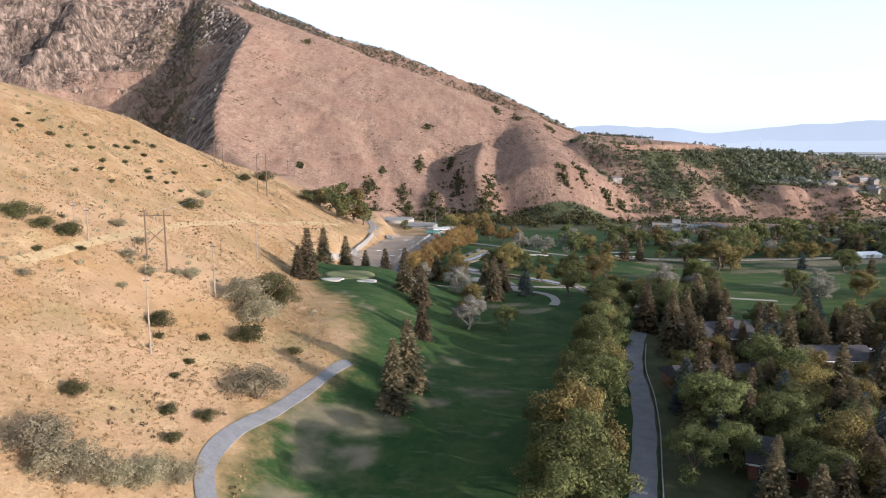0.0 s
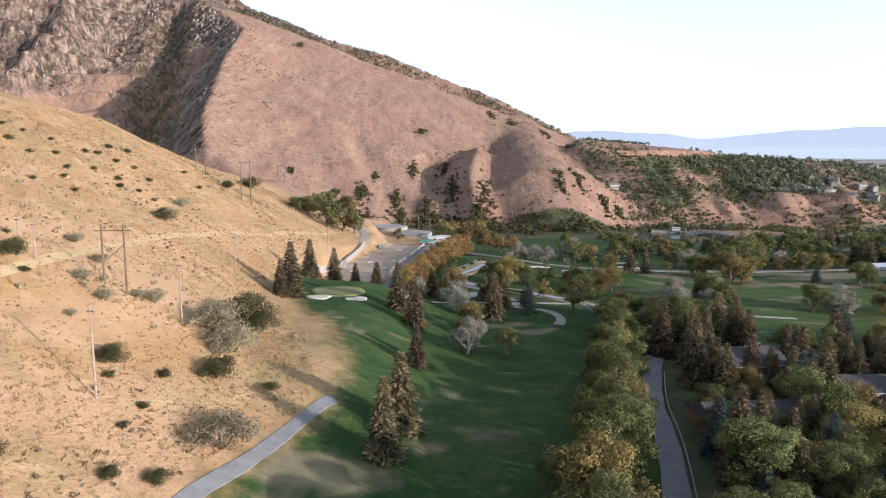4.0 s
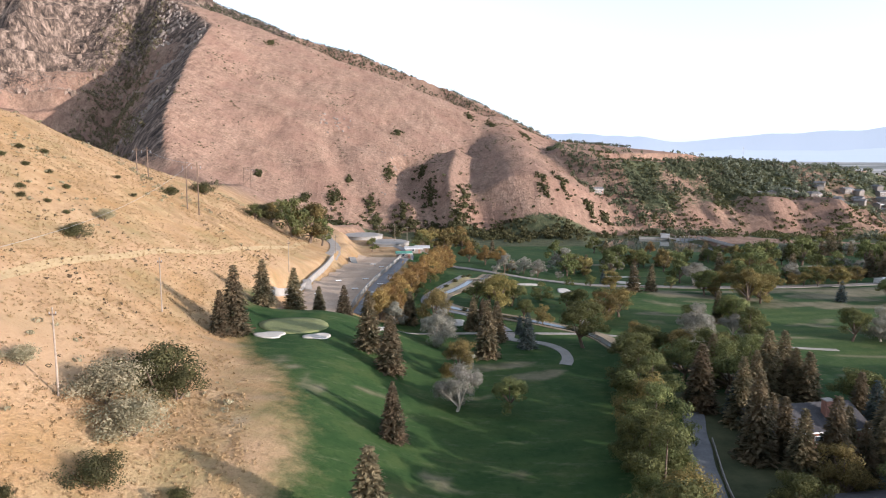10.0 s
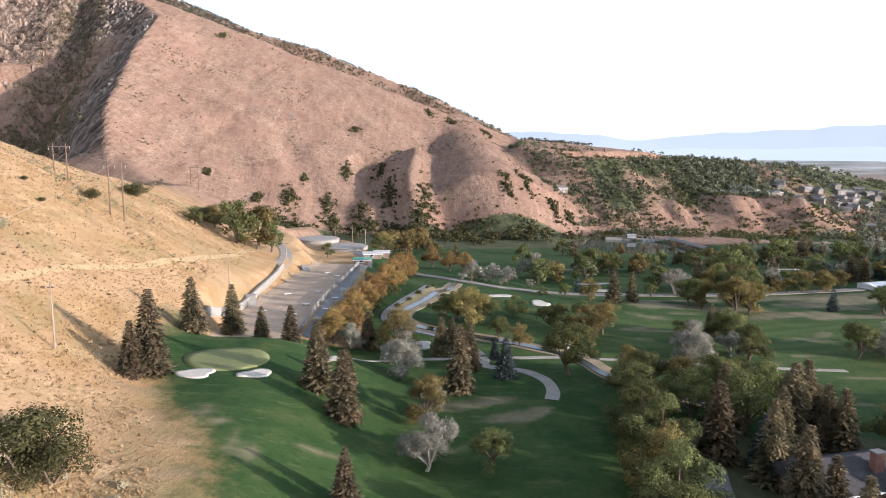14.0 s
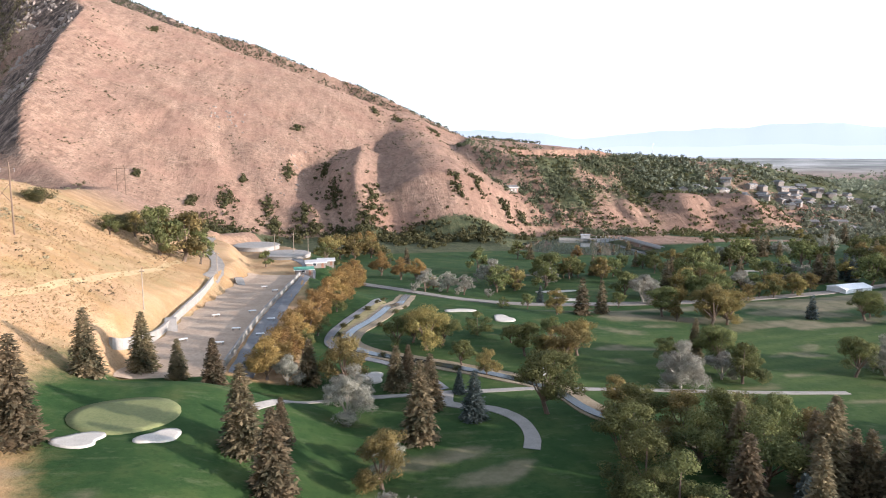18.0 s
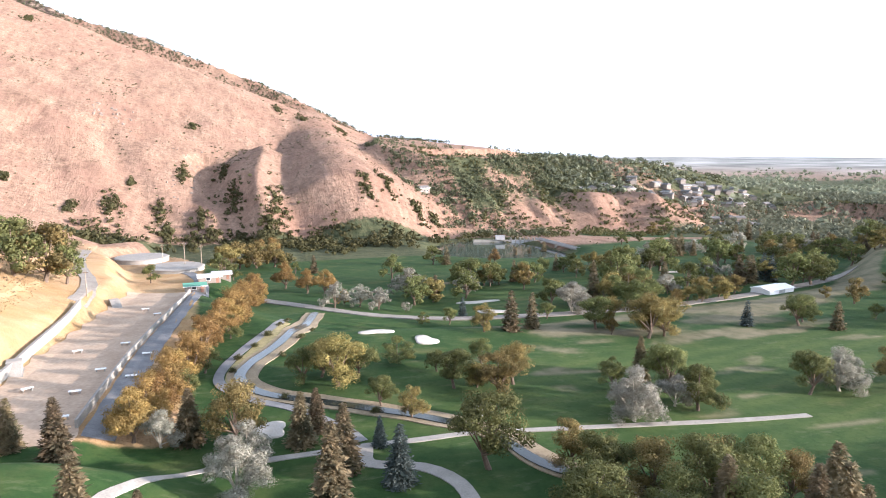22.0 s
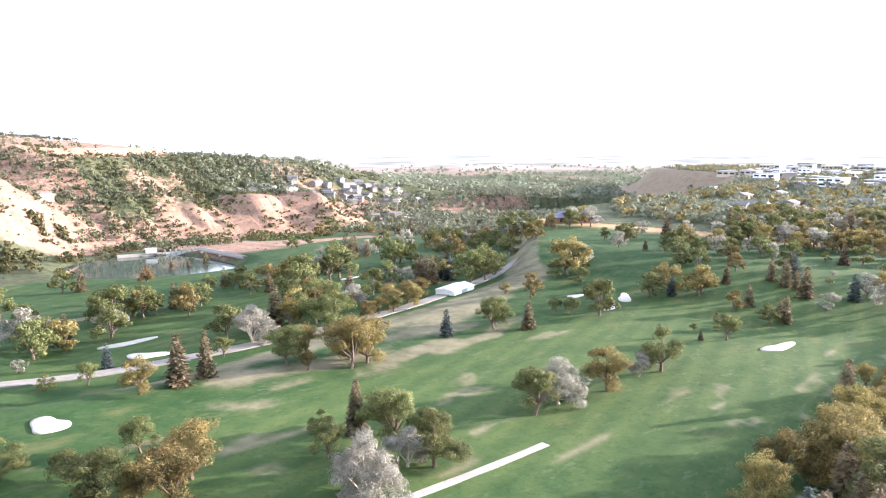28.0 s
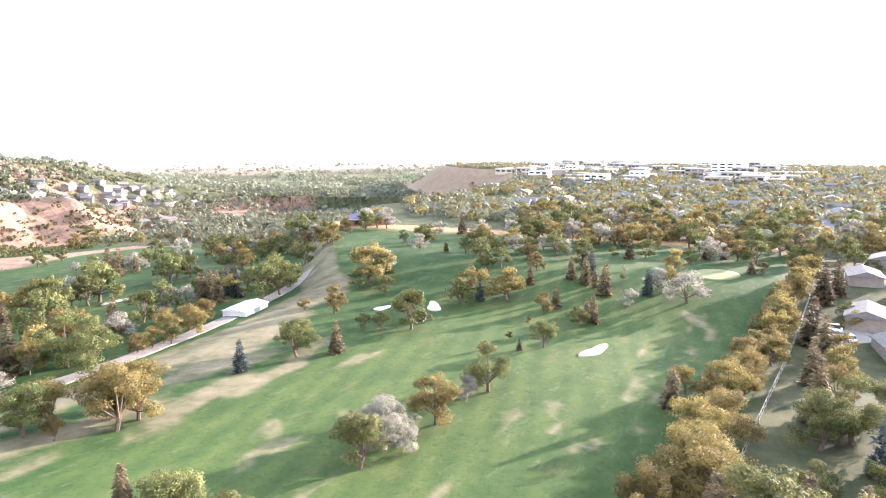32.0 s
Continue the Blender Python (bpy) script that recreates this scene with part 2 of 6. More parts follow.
M_PALEROOF = plain("pale_roof", (0.3, 0.3, 0.3), (0.45, 0.44, 0.425), 0.3, 0.7)
M_WALLTAN = plain("tan_siding", (0.38, 0.31, 0.23), (0.5, 0.42, 0.33), 0.7, 0.85)
M_BRICK = plain("red_brick", (0.2, 0.1, 0.07), (0.3, 0.16, 0.115), 1.5, 0.9, 0.01)
M_BARK = plain("bark", (0.07, 0.05, 0.035), (0.2, 0.15, 0.11), 1.2, 0.95, 0.03)
M_PALEBARK = plain("pale_bark", (0.3, 0.26, 0.2), (0.5, 0.45, 0.37), 1.2, 0.95, 0.03)
M_POLE = plain("weathered_wood", (0.09, 0.06, 0.04), (0.2, 0.14, 0.1), 0.8, 0.9, 0.01)
M_PALEPOLE = plain("sun_bleached_wood", (0.2, 0.16, 0.12), (0.36, 0.29, 0.22), 0.8, 0.9, 0.01)
M_STEEL = plain("galvanised_steel", (0.34, 0.35, 0.36), (0.5, 0.5, 0.5), 2.0, 0.5, 0, 0.7)
M_GLASS = plain("dark_window_glass", (0.02, 0.025, 0.03), (0.04, 0.05, 0.06), 0.5, 0.08, 0, 0, 0.6)
M_WATER = plain("water", (0.03, 0.045, 0.04), (0.06, 0.08, 0.07), 0.1, 0.06, 0.0, 0, 0.6)
M_CRAG = plain("brown_crag", (0.09, 0.066, 0.05), (0.34, 0.25, 0.185), 0.1, 0.95, 0.2, fine=0.6)
M_ROCK = plain("grey_rock", (0.13, 0.105, 0.085), (0.34, 0.28, 0.23), 0.3, 0.95, 0.08)
M_LEAF = foliage("broad_leaf", (0.03, 0.044, 0.018), (0.195, 0.198, 0.068))
M_GOLD = foliage("yellowing_leaf", (0.05, 0.052, 0.02), (0.31, 0.24, 0.084))
M_AMBER = foliage("amber_leaf", (0.072, 0.056, 0.022), (0.37, 0.24, 0.082))
M_OLIVE = foliage("silver_leaf", (0.13, 0.135, 0.1), (0.39, 0.365, 0.295), 0.15)
M_SPRUCE = foliage("spruce_needles", (0.022, 0.034, 0.02), (0.265, 0.2, 0.112))
M_BLUE = foliage("blue_spruce_needles", (0.03, 0.045, 0.042), (0.11, 0.13, 0.12), 0.15)
# the ranges' air haze, made by emission in their own material
M_HAZE = bpy.data.materials.new("hazed_distant_hills")
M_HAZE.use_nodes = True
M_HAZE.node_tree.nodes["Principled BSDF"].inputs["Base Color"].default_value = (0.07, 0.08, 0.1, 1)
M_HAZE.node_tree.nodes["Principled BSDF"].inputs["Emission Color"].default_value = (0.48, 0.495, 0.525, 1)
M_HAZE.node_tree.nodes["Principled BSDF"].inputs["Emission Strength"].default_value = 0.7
M_STRAW = foliage("straw", (0.26, 0.18, 0.085), (0.45, 0.33, 0.17), 0.1)
M_SAGE = foliage("sage_leaf", (0.115, 0.108, 0.06), (0.42, 0.36, 0.225), 0.2)
# leaf of the far woods, greyed and lightened to carry distance haze
M_HAZEDLEAF = foliage("hazed_leaf", (0.07, 0.085, 0.058), (0.23, 0.235, 0.155), 0.2)
M_SCRUB = foliage("scrub_leaf", (0.034, 0.04, 0.017), (0.125, 0.115, 0.045), 0.2)
M_PINE = foliage("hill_conifer", (0.03, 0.04, 0.025), (0.13, 0.128, 0.068), 0.2)
M_DRYSCRUB = foliage("dry_scrub_leaf", (0.06, 0.058, 0.033), (0.16, 0.13, 0.072), 0.2)
M_DULL = plain("dull_siding", (0.17, 0.145, 0.12), (0.27, 0.235, 0.2), 0.7, 0.85)
M_PALEBANK = plain("pale_clay", (0.42, 0.37, 0.3), (0.56, 0.5, 0.42), 0.2, 0.95, 0.05)
M_CANAL = plain("dark_canal_water", (0.02, 0.026, 0.022), (0.045, 0.05, 0.04), 0.4, 0.16, 0, 0, 0.4)
M_TRACK = plain("dusty_track", (0.29, 0.21, 0.11), (0.44, 0.335, 0.18), 0.4, 0.95, 0.02)
M_BRUSH = foliage("dry_brush", (0.075, 0.058, 0.036), (0.2, 0.15, 0.09), 0.2)
M_VERGE = plain("dry_verge", (0.13, 0.125, 0.055), (0.33, 0.27, 0.135), 0.7, 0.95, 0.05)
M_TYRE = plain("black_rubber", (0.015, 0.015, 0.015), (0.03, 0.03, 0.03), 3.0, 0.8)
M_BANK = plain("dry_earth", (0.17, 0.135, 0.085), (0.31, 0.25, 0.165), 0.35, 0.95, 0.04)
# ---- the lie of the land ----
def smooth(a, b, v):
    u = np.clip((v - a) / (b - a), 0, 1)
    return u * u * (3 - 2 * u)


def soft(v, w):
    """max(v, 0) with a rounded corner of width w."""
    return 0.5 * (v + np.sqrt(v * v + w * w))


def fractal(x, y, size, octaves=4, seed=0):
    """Value noise of about -1 to 1 over arrays."""
    out, amp, total = np.zeros_like(x, dtype=float), 1.0, 0.0
    for k in range(octaves):
        px, py = x / size * 2 ** k + 37.1 * k + seed * 11.3, y / size * 2 ** k - 19.7 * k + seed * 5.9
        ix, iy = np.floor(px), np.floor(py)
        fx, fy = px - ix, py - iy
        fx, fy = fx * fx * (3 - 2 * fx), fy * fy * (3 - 2 * fy)

        def lattice(a, b):
            s = np.sin(a * 127.1 + b * 311.7 + seed * 17.0) * 43758.5453
            return (s - np.floor(s)) * 2 - 1
        n = (lattice(ix, iy) * (1 - fx) + lattice(ix + 1, iy) * fx) * (1 - fy) + (lattice(ix, iy + 1) * (1 - fx) + lattice(ix + 1, iy + 1) * fx) * fy
        out += n * amp
        total += amp
        amp *= 0.5
    return out / total


def off_line(x, y, line):
    """Distance from a polyline, the line's third value there, and the side (+1 to the right of its way)."""
    best = np.full(np.shape(x), 1e9)
    val, side = np.zeros(np.shape(x)), np.zeros(np.shape(x))
    for (x0, y0, z0), (x1, y1, z1) in zip(line, line[1:]):
        dx, dy = x1 - x0, y1 - y0
        u = np.clip(((x - x0) * dx + (y - y0) * dy) / (dx * dx + dy * dy), 0, 1)
        ex, ey = x - x0 - u * dx, y - y0 - u * dy
        d = np.hypot(ex, ey)
        near = d < best
        best = np.where(near, d, best)
        val = np.where(near, z0 + u * (z1 - z0), val)
        side = np.where(near, np.sign(ex * dy - ey * dx), side)
    return best, val, side


CREST = [(330, 930, 30), (190, 962, 62), (98, 1002, 110), (-32, 1080, 172), (-190, 1160, 228), (-345, 1225, 306), (-500, 1330, 365), (-900, 1450, 470)]
BACK = [(-900, 1640, 520), (-550, 1540, 407), (-402, 1480, 342), (-288, 1430, 294), (-204, 1390, 255), (-100, 1340, 222), (-25, 1290, 187), (65, 1230, 147), (129, 1170, 112), (181, 1110, 80), (212, 1060, 59), (260, 1030, 35)]
SPUR = [(-540, 1365, 385), (-470, 1290, 345), (-345, 1150, 264), (-273, 1025, 216), (-252, 845, 146), (-214, 657, 78), (-196, 600, 48), (-170, 545, 20)]
NOSE = [(112, 1040, 96), (106, 850, 64), (100, 740, 46), (98, 700, 41), (97, 650, 35), (96, 612, 28), (100, 575, 5), (106, 540, -16)]
GULLY_1 = [(-8, 720, 0), (4, 650, 0), (13, 600, 0), (17, 555, 0)]
GULLY_3 = [(-90, 760, 0), (-66, 680, 0), (-44, 620, 0), (-30, 580, 0)]
GULLY_4 = [(-140, 720, 0), (-115, 660, 0), (-92, 600, 0)]
LOBE = [(44, 760, 46), (38, 700, 37), (32, 650, 29), (28, 605, 16), (28, 570, 0), (28, 545, -13)]
SADDLE = [(-190, 60, 84), (-140, 185, 63), (-113, 246, 51), (-96, 300, 36), (-90, 350, 28), (-98, 440, 24), (-140, 520, 22), (-200, 610, 44)]
CANYON = [(-430, 1180, 0), (-395, 1000, 0), (-360, 850, 0), (-320, 740, 0), (-280, 660, 0), (-250, 600, 0)]
WEST = [(-1100, 1050, 300), (-900, 1150, 345), (-700, 1230, 372), (-560, 1330, 405), (-480, 1400, 400)]
BUTTRESS = [(-602, 1190, 300), (-578, 1100, 236), (-597, 1000, 146), (-604, 920, 98)]
BENCH = [(205, 990, 60), (150, 760, 46), (182, 715, 37), (260, 735, 35), (360, 784, 35), (480, 800, 29), (600, 830, 13), (720, 900, -18), (900, 980, -50)]
BLUFF = [(200, 668, 3), (222, 656, 5), (243, 670, 1), (268, 655, 3), (292, 664, 1), (318, 648, 3), (345, 652, 3), (374, 634, 6), (392, 640, 1), (402, 652, -9)]
BLUFF_2 = [(470, 760, 4), (560, 790, 0), (640, 800, -2), (690, 752, -18)]
YARD = [(-25, 205, 4.6), (-23, 240, 3.6), (-16, 312, 0.2), (-14, 330, -0.6)]
WORKS = [(-11, 345, -1.4), (-13, 375, -2.0), (-25, 400, -2.0)]
BANK = [(-10, 330, 0), (20, 262, 0), (75, 262, 0), (130, 268, 0), (172, 272, 0), (212, 284, 0), (260, 320, 0), (330, 372, 0), (440, 408, 0), (530, 392, 0), (640, 385, 0), (780, 420, 0), (880, 470, 0), (905, 525, 0), (1000, 620, 0), (1500, 900, 0)]


def ridge(x, y, line, right, left):
    d, z, s = off_line(x, y, line)
    return z - d * np.where(s > 0, right, left)


def top_of(heights, w):
    out = heights[0]
    for h in heights[1:]:
        out = h + soft(out - h, w)
    return out


def land(x, y):
    """The height of the ground, over arrays of x and y."""
    x, y = np.asarray(x, float), np.asarray(y, float)
    # valley floor: an upper terrace with the course and the town, a lower one beyond the bank
    d, _, s = off_line(x, y, BANK)
    below = smooth(-4, 10 + 60 * smooth(560, 760, x), -d * s)
    upper = 1.2 - 4.2 * smooth(20, 120, x) + 5.5 * smooth(190, 260, x) + 11 * smooth(430, 900, x) + 0.35 * fractal(x, y, 40, 2, 3)
    upper = upper + 7.5 * smooth(8, -22, x) * smooth(70, 130, y) * smooth(199, 187, y) + 2.6 * smooth(0, -18, x) * smooth(180, 215, y)
    lower = -4.5 - 0.055 * np.clip(y - 280, 0, 420) - 0.03 * np.clip(x - 250, 0, 500) + 0.3 * fractal(x, y, 50, 2, 4)
    lower = lower + 3.2 * smooth(70, 20, x) * smooth(420, 300, y)
    floor = upper * (1 - below) + lower * below
    far = np.hypot(x, y)
    apart = np.clip(far, 1300, None)
    plain_z = 42 - 87 * apart / (1300 * np.exp((apart - 1300) / 1150))       # the wide plain, flattening towards the horizon
    floor = floor * smooth(1900, 1250, far) + plain_z * smooth(1250, 1900, far)
    # reservoir behind the dam
    lake = np.hypot((x - 163) / 38, (y - 487) / 50)
    floor = floor - 8 * smooth(1.35, 0.75, lake)
    # near hillside, west of the course
    foot = np.interp(y, (-200, 60, 90, 118, 165, 236, 300, 400), (-8, -20, -23, -22, -28, -31, -34, -36))
    rise = np.interp(y, (60, 120, 200, 250, 300, 360), (0.56, 0.58, 0.6, 0.62, 0.3, 0.1))
    hill = 4.0 + rise * soft(foot - x, 6) 
    past = (x + 135) * -0.936 + (y - 190) * 0.351
    hill = hill - 1.1 * soft(past - 6, 12) + 0.9 * fractal(x, y, 30, 3, 1) * smooth(0, 30, foot - x)
    hill = hill - 2.0 * soft(x - foot - 3, 3)
    hill = top_of([hill, ridge(x, y, SADDLE, 0.52, 0.42) + 0.8 * fractal(x, y, 30, 3, 1)], 4)
    ground_low = top_of([floor, hill], 3)
    d, z, _ = off_line(x, y, YARD)
    level = smooth(13, 8.5, d)
    ground_low = ground_low * (1 - level) + z * level
    d, z, _ = off_line(x, y, WORKS)
    level = smooth(22, 14, d)
    ground_low = ground_low * (1 - level) + z * level
    # mountain: crest and spurs
    rough = fractal(x, y, 130, 5, 7)
    # one long even face between the crest and the spur, falling to the south and east
    face = -13 + 0.33 * (y - 575) - 0.25 * (x + 26)
    d, _, side = off_line(x, y, CREST)
    face = face - 1.1 * soft(np.where(side > 0, d, -d), 10)
    d, _, side = off_line(x, y, SPUR)
    face = face - 0.85 * soft(np.where(side > 0, d, -d), 8)
    d, z, side = off_line(x, y, NOSE)
    nose = z - np.where(side > 0, 0.62, 0.55) * soft(d - 14, 10)
    lobe = ridge(x, y, LOBE, 0.45, 0.55)
    d, z, side = off_line(x, y, WEST)
    west = z - np.where(side > 0, 1.05 * d - 0.5 * soft(d - 190, 30), 0.5 * d)
    spur = ridge(x, y, SPUR, 0.85, 0.5)
    back = ridge(x, y, BACK, 0.5, 0.5)
    west = top_of([west, ridge(x, y, BUTTRESS, 0.8, 0.95)], 6)
    bench = ridge(x, y, BENCH, 0.5, 0.1)
    d, z, side = off_line(x, y, BLUFF)
    bluff = z - np.where(side > 0, 0.8 * soft(d - 3, 3), 0.45 * soft(d - 70, 10) - 0.05 * d)
    bluff_2 = ridge(x, y, BLUFF_2, 0.5, 0.03)
    high = top_of([face, nose, lobe, spur, back, west], 5) + rough * 3.0
    gully = 1 - np.abs(fractal(x, y, 62, 3, 9)) * 2
    high = high - 3 * soft(gully - 0.55, 0.1) * smooth(0, 60, high)
    for line, deep in ((GULLY_1, 9), (GULLY_3, 3), (GULLY_4, 3)):
        high = high - deep * smooth(20, 2, off_line(x, y, line)[0])
    high = high + (1.5 * fractal(x, y, 38, 3, 16) + 1.8 * fractal(0.8 * x + 0.6 * y, (0.8 * y - 0.6 * x) * 0.16, 24, 3, 19)) * smooth(5, 40, high)
    d, _, side = off_line(x, y, SPUR)
    crag = (side > 0) * np.clip(0.3 * smooth(4, 30, d) + 0.7 * smooth(90, 170, d), 0, 1) * smooth(8, 60, high)
    # cliffs: stepped ledges with risers, cut by fissures that run down the slope
    warped = high + 14 * fractal(x, y, 80, 3, 14)
    level = warped / 30
    stepped = 30 * (np.floor(level) + smooth(0.5, 0.85, level - np.floor(level)))
    fissure = np.abs(fractal(x * 1.0 + 0.45 * y, (y - 0.45 * x) * 0.3, 24, 3, 15))
    high = high + crag * (0.85 * (stepped - warped) + 14 * fractal(x, y, 80, 3, 14) + 16 * (0.3 - fissure))
    high = high - 24 * smooth(42, 6, off_line(x, y, CANYON)[0])
    mid = top_of([bench, bluff, bluff_2], 4) + fractal(x, y, 60, 4, 5) * 2.8
    cut = 1 - np.abs(fractal(x + 0.25 * y, y * 0.3, 26, 3, 18)) * 3
    mid = mid - 5 * soft(cut, 0.15) * smooth(-22, -8, mid) * smooth(34, 12, mid)
    return top_of([ground_low, mid, high], 5)


# ---- helpers for meshes ----
def mesh_of(bm, name, *mats):
    me = bpy.data.meshes.new(name)
    bm.to_mesh(me)
    bm.free()
    for m in mats:
        me.materials.append(m)
    return me


def part(name, bm, mat, parent=None, label="", at=None):
    ob = new(name, mesh_of(bm, name, mat))
    if parent is not None:
        ob.parent = parent
    if at is not None:
        ob.matrix_basis = at
    if label:
        tagged(ob, label)
    return ob


def from_lists(name, verts, faces, mat):
    me = bpy.data.meshes.new(name)
    me.from_pydata(verts, [], faces)
    me.materials.append(mat)
    me.update()
    return me


def box(bm, x0, x1, y0, y1, z0, z1, edge=0.0):
    made = bmesh.ops.create_cube(bm, size=1, matrix=Matrix.Translation(((x0 + x1) / 2, (y0 + y1) / 2, (z0 + z1) / 2)) @ Matrix.Diagonal((x1 - x0, y1 - y0, z1 - z0, 1)))
    if edge:
        bmesh.ops.bevel(bm, geom=list({e for v in made["verts"] for e in v.link_edges}), offset=edge, segments=1, affect="EDGES")


def boxed(x0, x1, y0, y1, z0, z1, edge=0.0):
    bm = bmesh.new()
    box(bm, x0, x1, y0, y1, z0, z1, edge)
    return bm


def tube(bm, a, b, r0, r1, sides=8):
    a, b = Vector(a), Vector(b)
    q = (b - a).to_track_quat("Z", "Y").to_matrix()
    rings = []
    for p, r in ((a, r0), (b, r1)):
        rings.append([bm.verts.new(p + q @ Vector((r * math.cos(k * math.tau / sides), r * math.sin(k * math.tau / sides), 0))) for k in range(sides)])
    for k in range(sides):
        bm.faces.new((rings[0][k], rings[0][(k + 1) % sides], rings[1][(k + 1) % sides], rings[1][k]))
    bm.faces.new(rings[1])
    bm.faces.new(rings[0][::-1])


# ---- ground ----
def graded(a, b, step, low, high, growth=1.12):
    v = list(np.arange(a, b + 0.01, step))
    s = step
    while v[-1] < high:
        s = min(s * growth, 90)
        v.append(v[-1] + s)
    s = step
    while v[0] > low:
        s = min(s * growth, 60)
        v.insert(0, v[0] - s)
    return np.array(v)


GX = graded(-120, 250, 2.5, -2400, 4800, 1.01)
GY = graded(30, 345, 2.5, -900, 4800, 1.009)
gx, gy = np.meshgrid(GX, GY)
gz = land(gx, gy)


def height(x, y):
    """The height of the ground sheet as it is meshed."""
    i = int(np.clip(np.searchsorted(GX, x) - 1, 0, len(GX) - 2))
    j = int(np.clip(np.searchsorted(GY, y) - 1, 0, len(GY) - 2))
    u, v = (x - GX[i]) / (GX[i + 1] - GX[i]), (y - GY[j]) / (GY[j + 1] - GY[j])
    return float((gz[j, i] * (1 - u) + gz[j, i + 1] * u) * (1 - v) + (gz[j + 1, i] * (1 - u) + gz[j + 1, i + 1] * u) * v)


def blob(x, y, cx, cy, rx, ry, turn=0.0):
    """1 inside an ellipse, 0 outside, with a soft rim."""
    c, s = math.cos(radians(turn)), math.sin(radians(turn))
    u, v = (x - cx) * c + (y - cy) * s, -(x - cx) * s + (y - cy) * c
    return smooth(1.45, 0.5, np.hypot(u / rx, v / ry))


# turf: between the foot of the hill, the yard and the town
foot_line = np.interp(gy, (-60, 60, 92, 106, 118, 140, 165, 178, 190), (-18, -22, -21, -15, -13, -19, -31, -38, -36))
turf = smooth(-11, 8, gx - foot_line + 3 * fractal(gx, gy, 14, 2, 53)) * smooth(-160, -120, gy) * smooth(340, 300, gx)
turf = turf * np.where(gy > 203, smooth(-6, -1, gx), 1)
turf = turf * smooth(480, 440, gy - 0.1 * gx)
turf = np.clip(turf + smooth(1.2, 0.8, np.hypot((gx - 318) / 62, (gy - 555) / 32)) * (gz < -12) + smooth(1.2, 0.9, np.hypot((gx - 300) / 60, (gy - 440) / 60)) * (gz < -5), 0, 1)
bank_d, _, bank_s = off_line(gx, gy, BANK)
side_d = -bank_d * bank_s
wx, wy = gx + 7 * fractal(gx, gy, 14, 3, 51), gy + 4 * fractal(gx, gy, 12, 3, 52)
bare = blob(wx, wy, 150, 262, 34, 6, 10) + blob(wx, wy, 95, 252, 20, 5, 0) + blob(wx, wy, 203, 278, 16, 7, 15) + smooth(9, 5, np.abs(side_d - 2)) * smooth(40, 70, gx) * smooth(420, 300, gx) * 0.9
PATCHES = [(72, 238, 7, 3, 0), (86, 243, 6, 3, 0), (112, 224, 5, 2.5, 30), (53, 234, 4, 2, 0), (108, 240, 9, 3, 20), (127, 240, 8, 3, 15), (56, 214, 4, 2, 0), (63, 222, 3.5, 2, 30),
           (14, 127, 2.6, 1.2, 0), (6, 112, 2, 5, 60), (2, 124, 2, 5, 70), (-17, 143, 2, 4, 60), (-19, 152, 2, 5, 20), (-4, 150, 3, 2, 0), (0, 104, 4, 2, 40), (-9, 93, 4, 6, 10), (8, 155, 5, 2, 10), (20, 165, 5, 2.5, 0), (12, 170, 4, 2, 20)]
PATCHES += [(155, 176, 6, 1.6, 10), (170, 170, 4, 1.4, 0), (132, 190, 6, 1.8, 0), (143, 187, 4, 1.5, 0), (128, 176, 2.5, 2, 0), (96, 205, 5, 2, 0), (120, 214, 6, 2, 20), (190, 168, 6, 1.5, 0), (215, 172, 7, 1.8, 5), (240, 176, 8, 2, 0), (77, 262, 8, 3, 0), (150, 246, 10, 3, 15)]
PATCHES += [(-18, 96, 3, 6, 60), (-18, 89, 2.5, 3, 0), (-18, 82, 2, 3, 0), (-11, 83, 3, 1.5, 0), (-4, 80, 1.5, 1.2, 0), (-22, 73, 1.6, 3, 0), (-21, 137, 2, 4, 70), (-21, 126, 1.5, 3, 0), (-5, 118, 2, 1, 0), (-5, 112, 2, 1, 0), (-2, 105, 4, 1.5, 0), (10, 94, 2.5, 1, 20), (18, 173, 4, 2.5, 0), (25, 168, 2.5, 2, 0), (-32, 161, 4, 2, 0), (87, 197, 6, 1.8, 0), (84, 177, 4, 1.2, 0), (75, 222, 8, 2, 0), (104, 217, 7, 2, 0), (63, 222, 5, 2, 0)]
PATCHES += [(78, 252, 6, 4, 0), (119, 246, 14, 3, 5), (133, 242, 8, 3, 0), (169, 281, 6, 1.5, 0), (226, 275, 6, 1.5, 0), (132, 192, 3, 1.2, 0), (136, 183, 3.5, 1.2, 10), (137, 172, 2.5, 1.5, 0), (152, 171, 2.5, 1.4, 0), (160, 173, 2, 1.2, 0), (208, 171, 5, 1.6, 0), (204, 166, 5, 1.6, 0), (185, 178, 4, 1.4, 0), (165, 183, 3, 0.8, 0), (99, 190, 7, 1.6, 0), (215, 168, 4, 1.2, 0), (203, 165, 4, 1.3, 0), (262, 173, 7, 2, 0), (245, 161, 6, 2, 0)]
PATCHES += [(121, 243, 9, 3, 5), (141, 252, 8, 2.5, 5), (147, 232, 8, 2.5, 0), (161, 262, 9, 2, 10), (84, 354, 7, 3, 0), (166, 387, 4, 1.5, 0)]
for cx, cy, rx, ry, turn in PATCHES:
    bare = bare + (0.85 if cy < 175 and cx < 40 else 0.5 if cx > 215 else 0.8) * blob(wx, wy, cx, cy, rx * 1.2, ry, turn)
stripes = smooth(-0.35, 0.35, np.sin(gx * 0.1 + gy * 0.58)) * 0.5
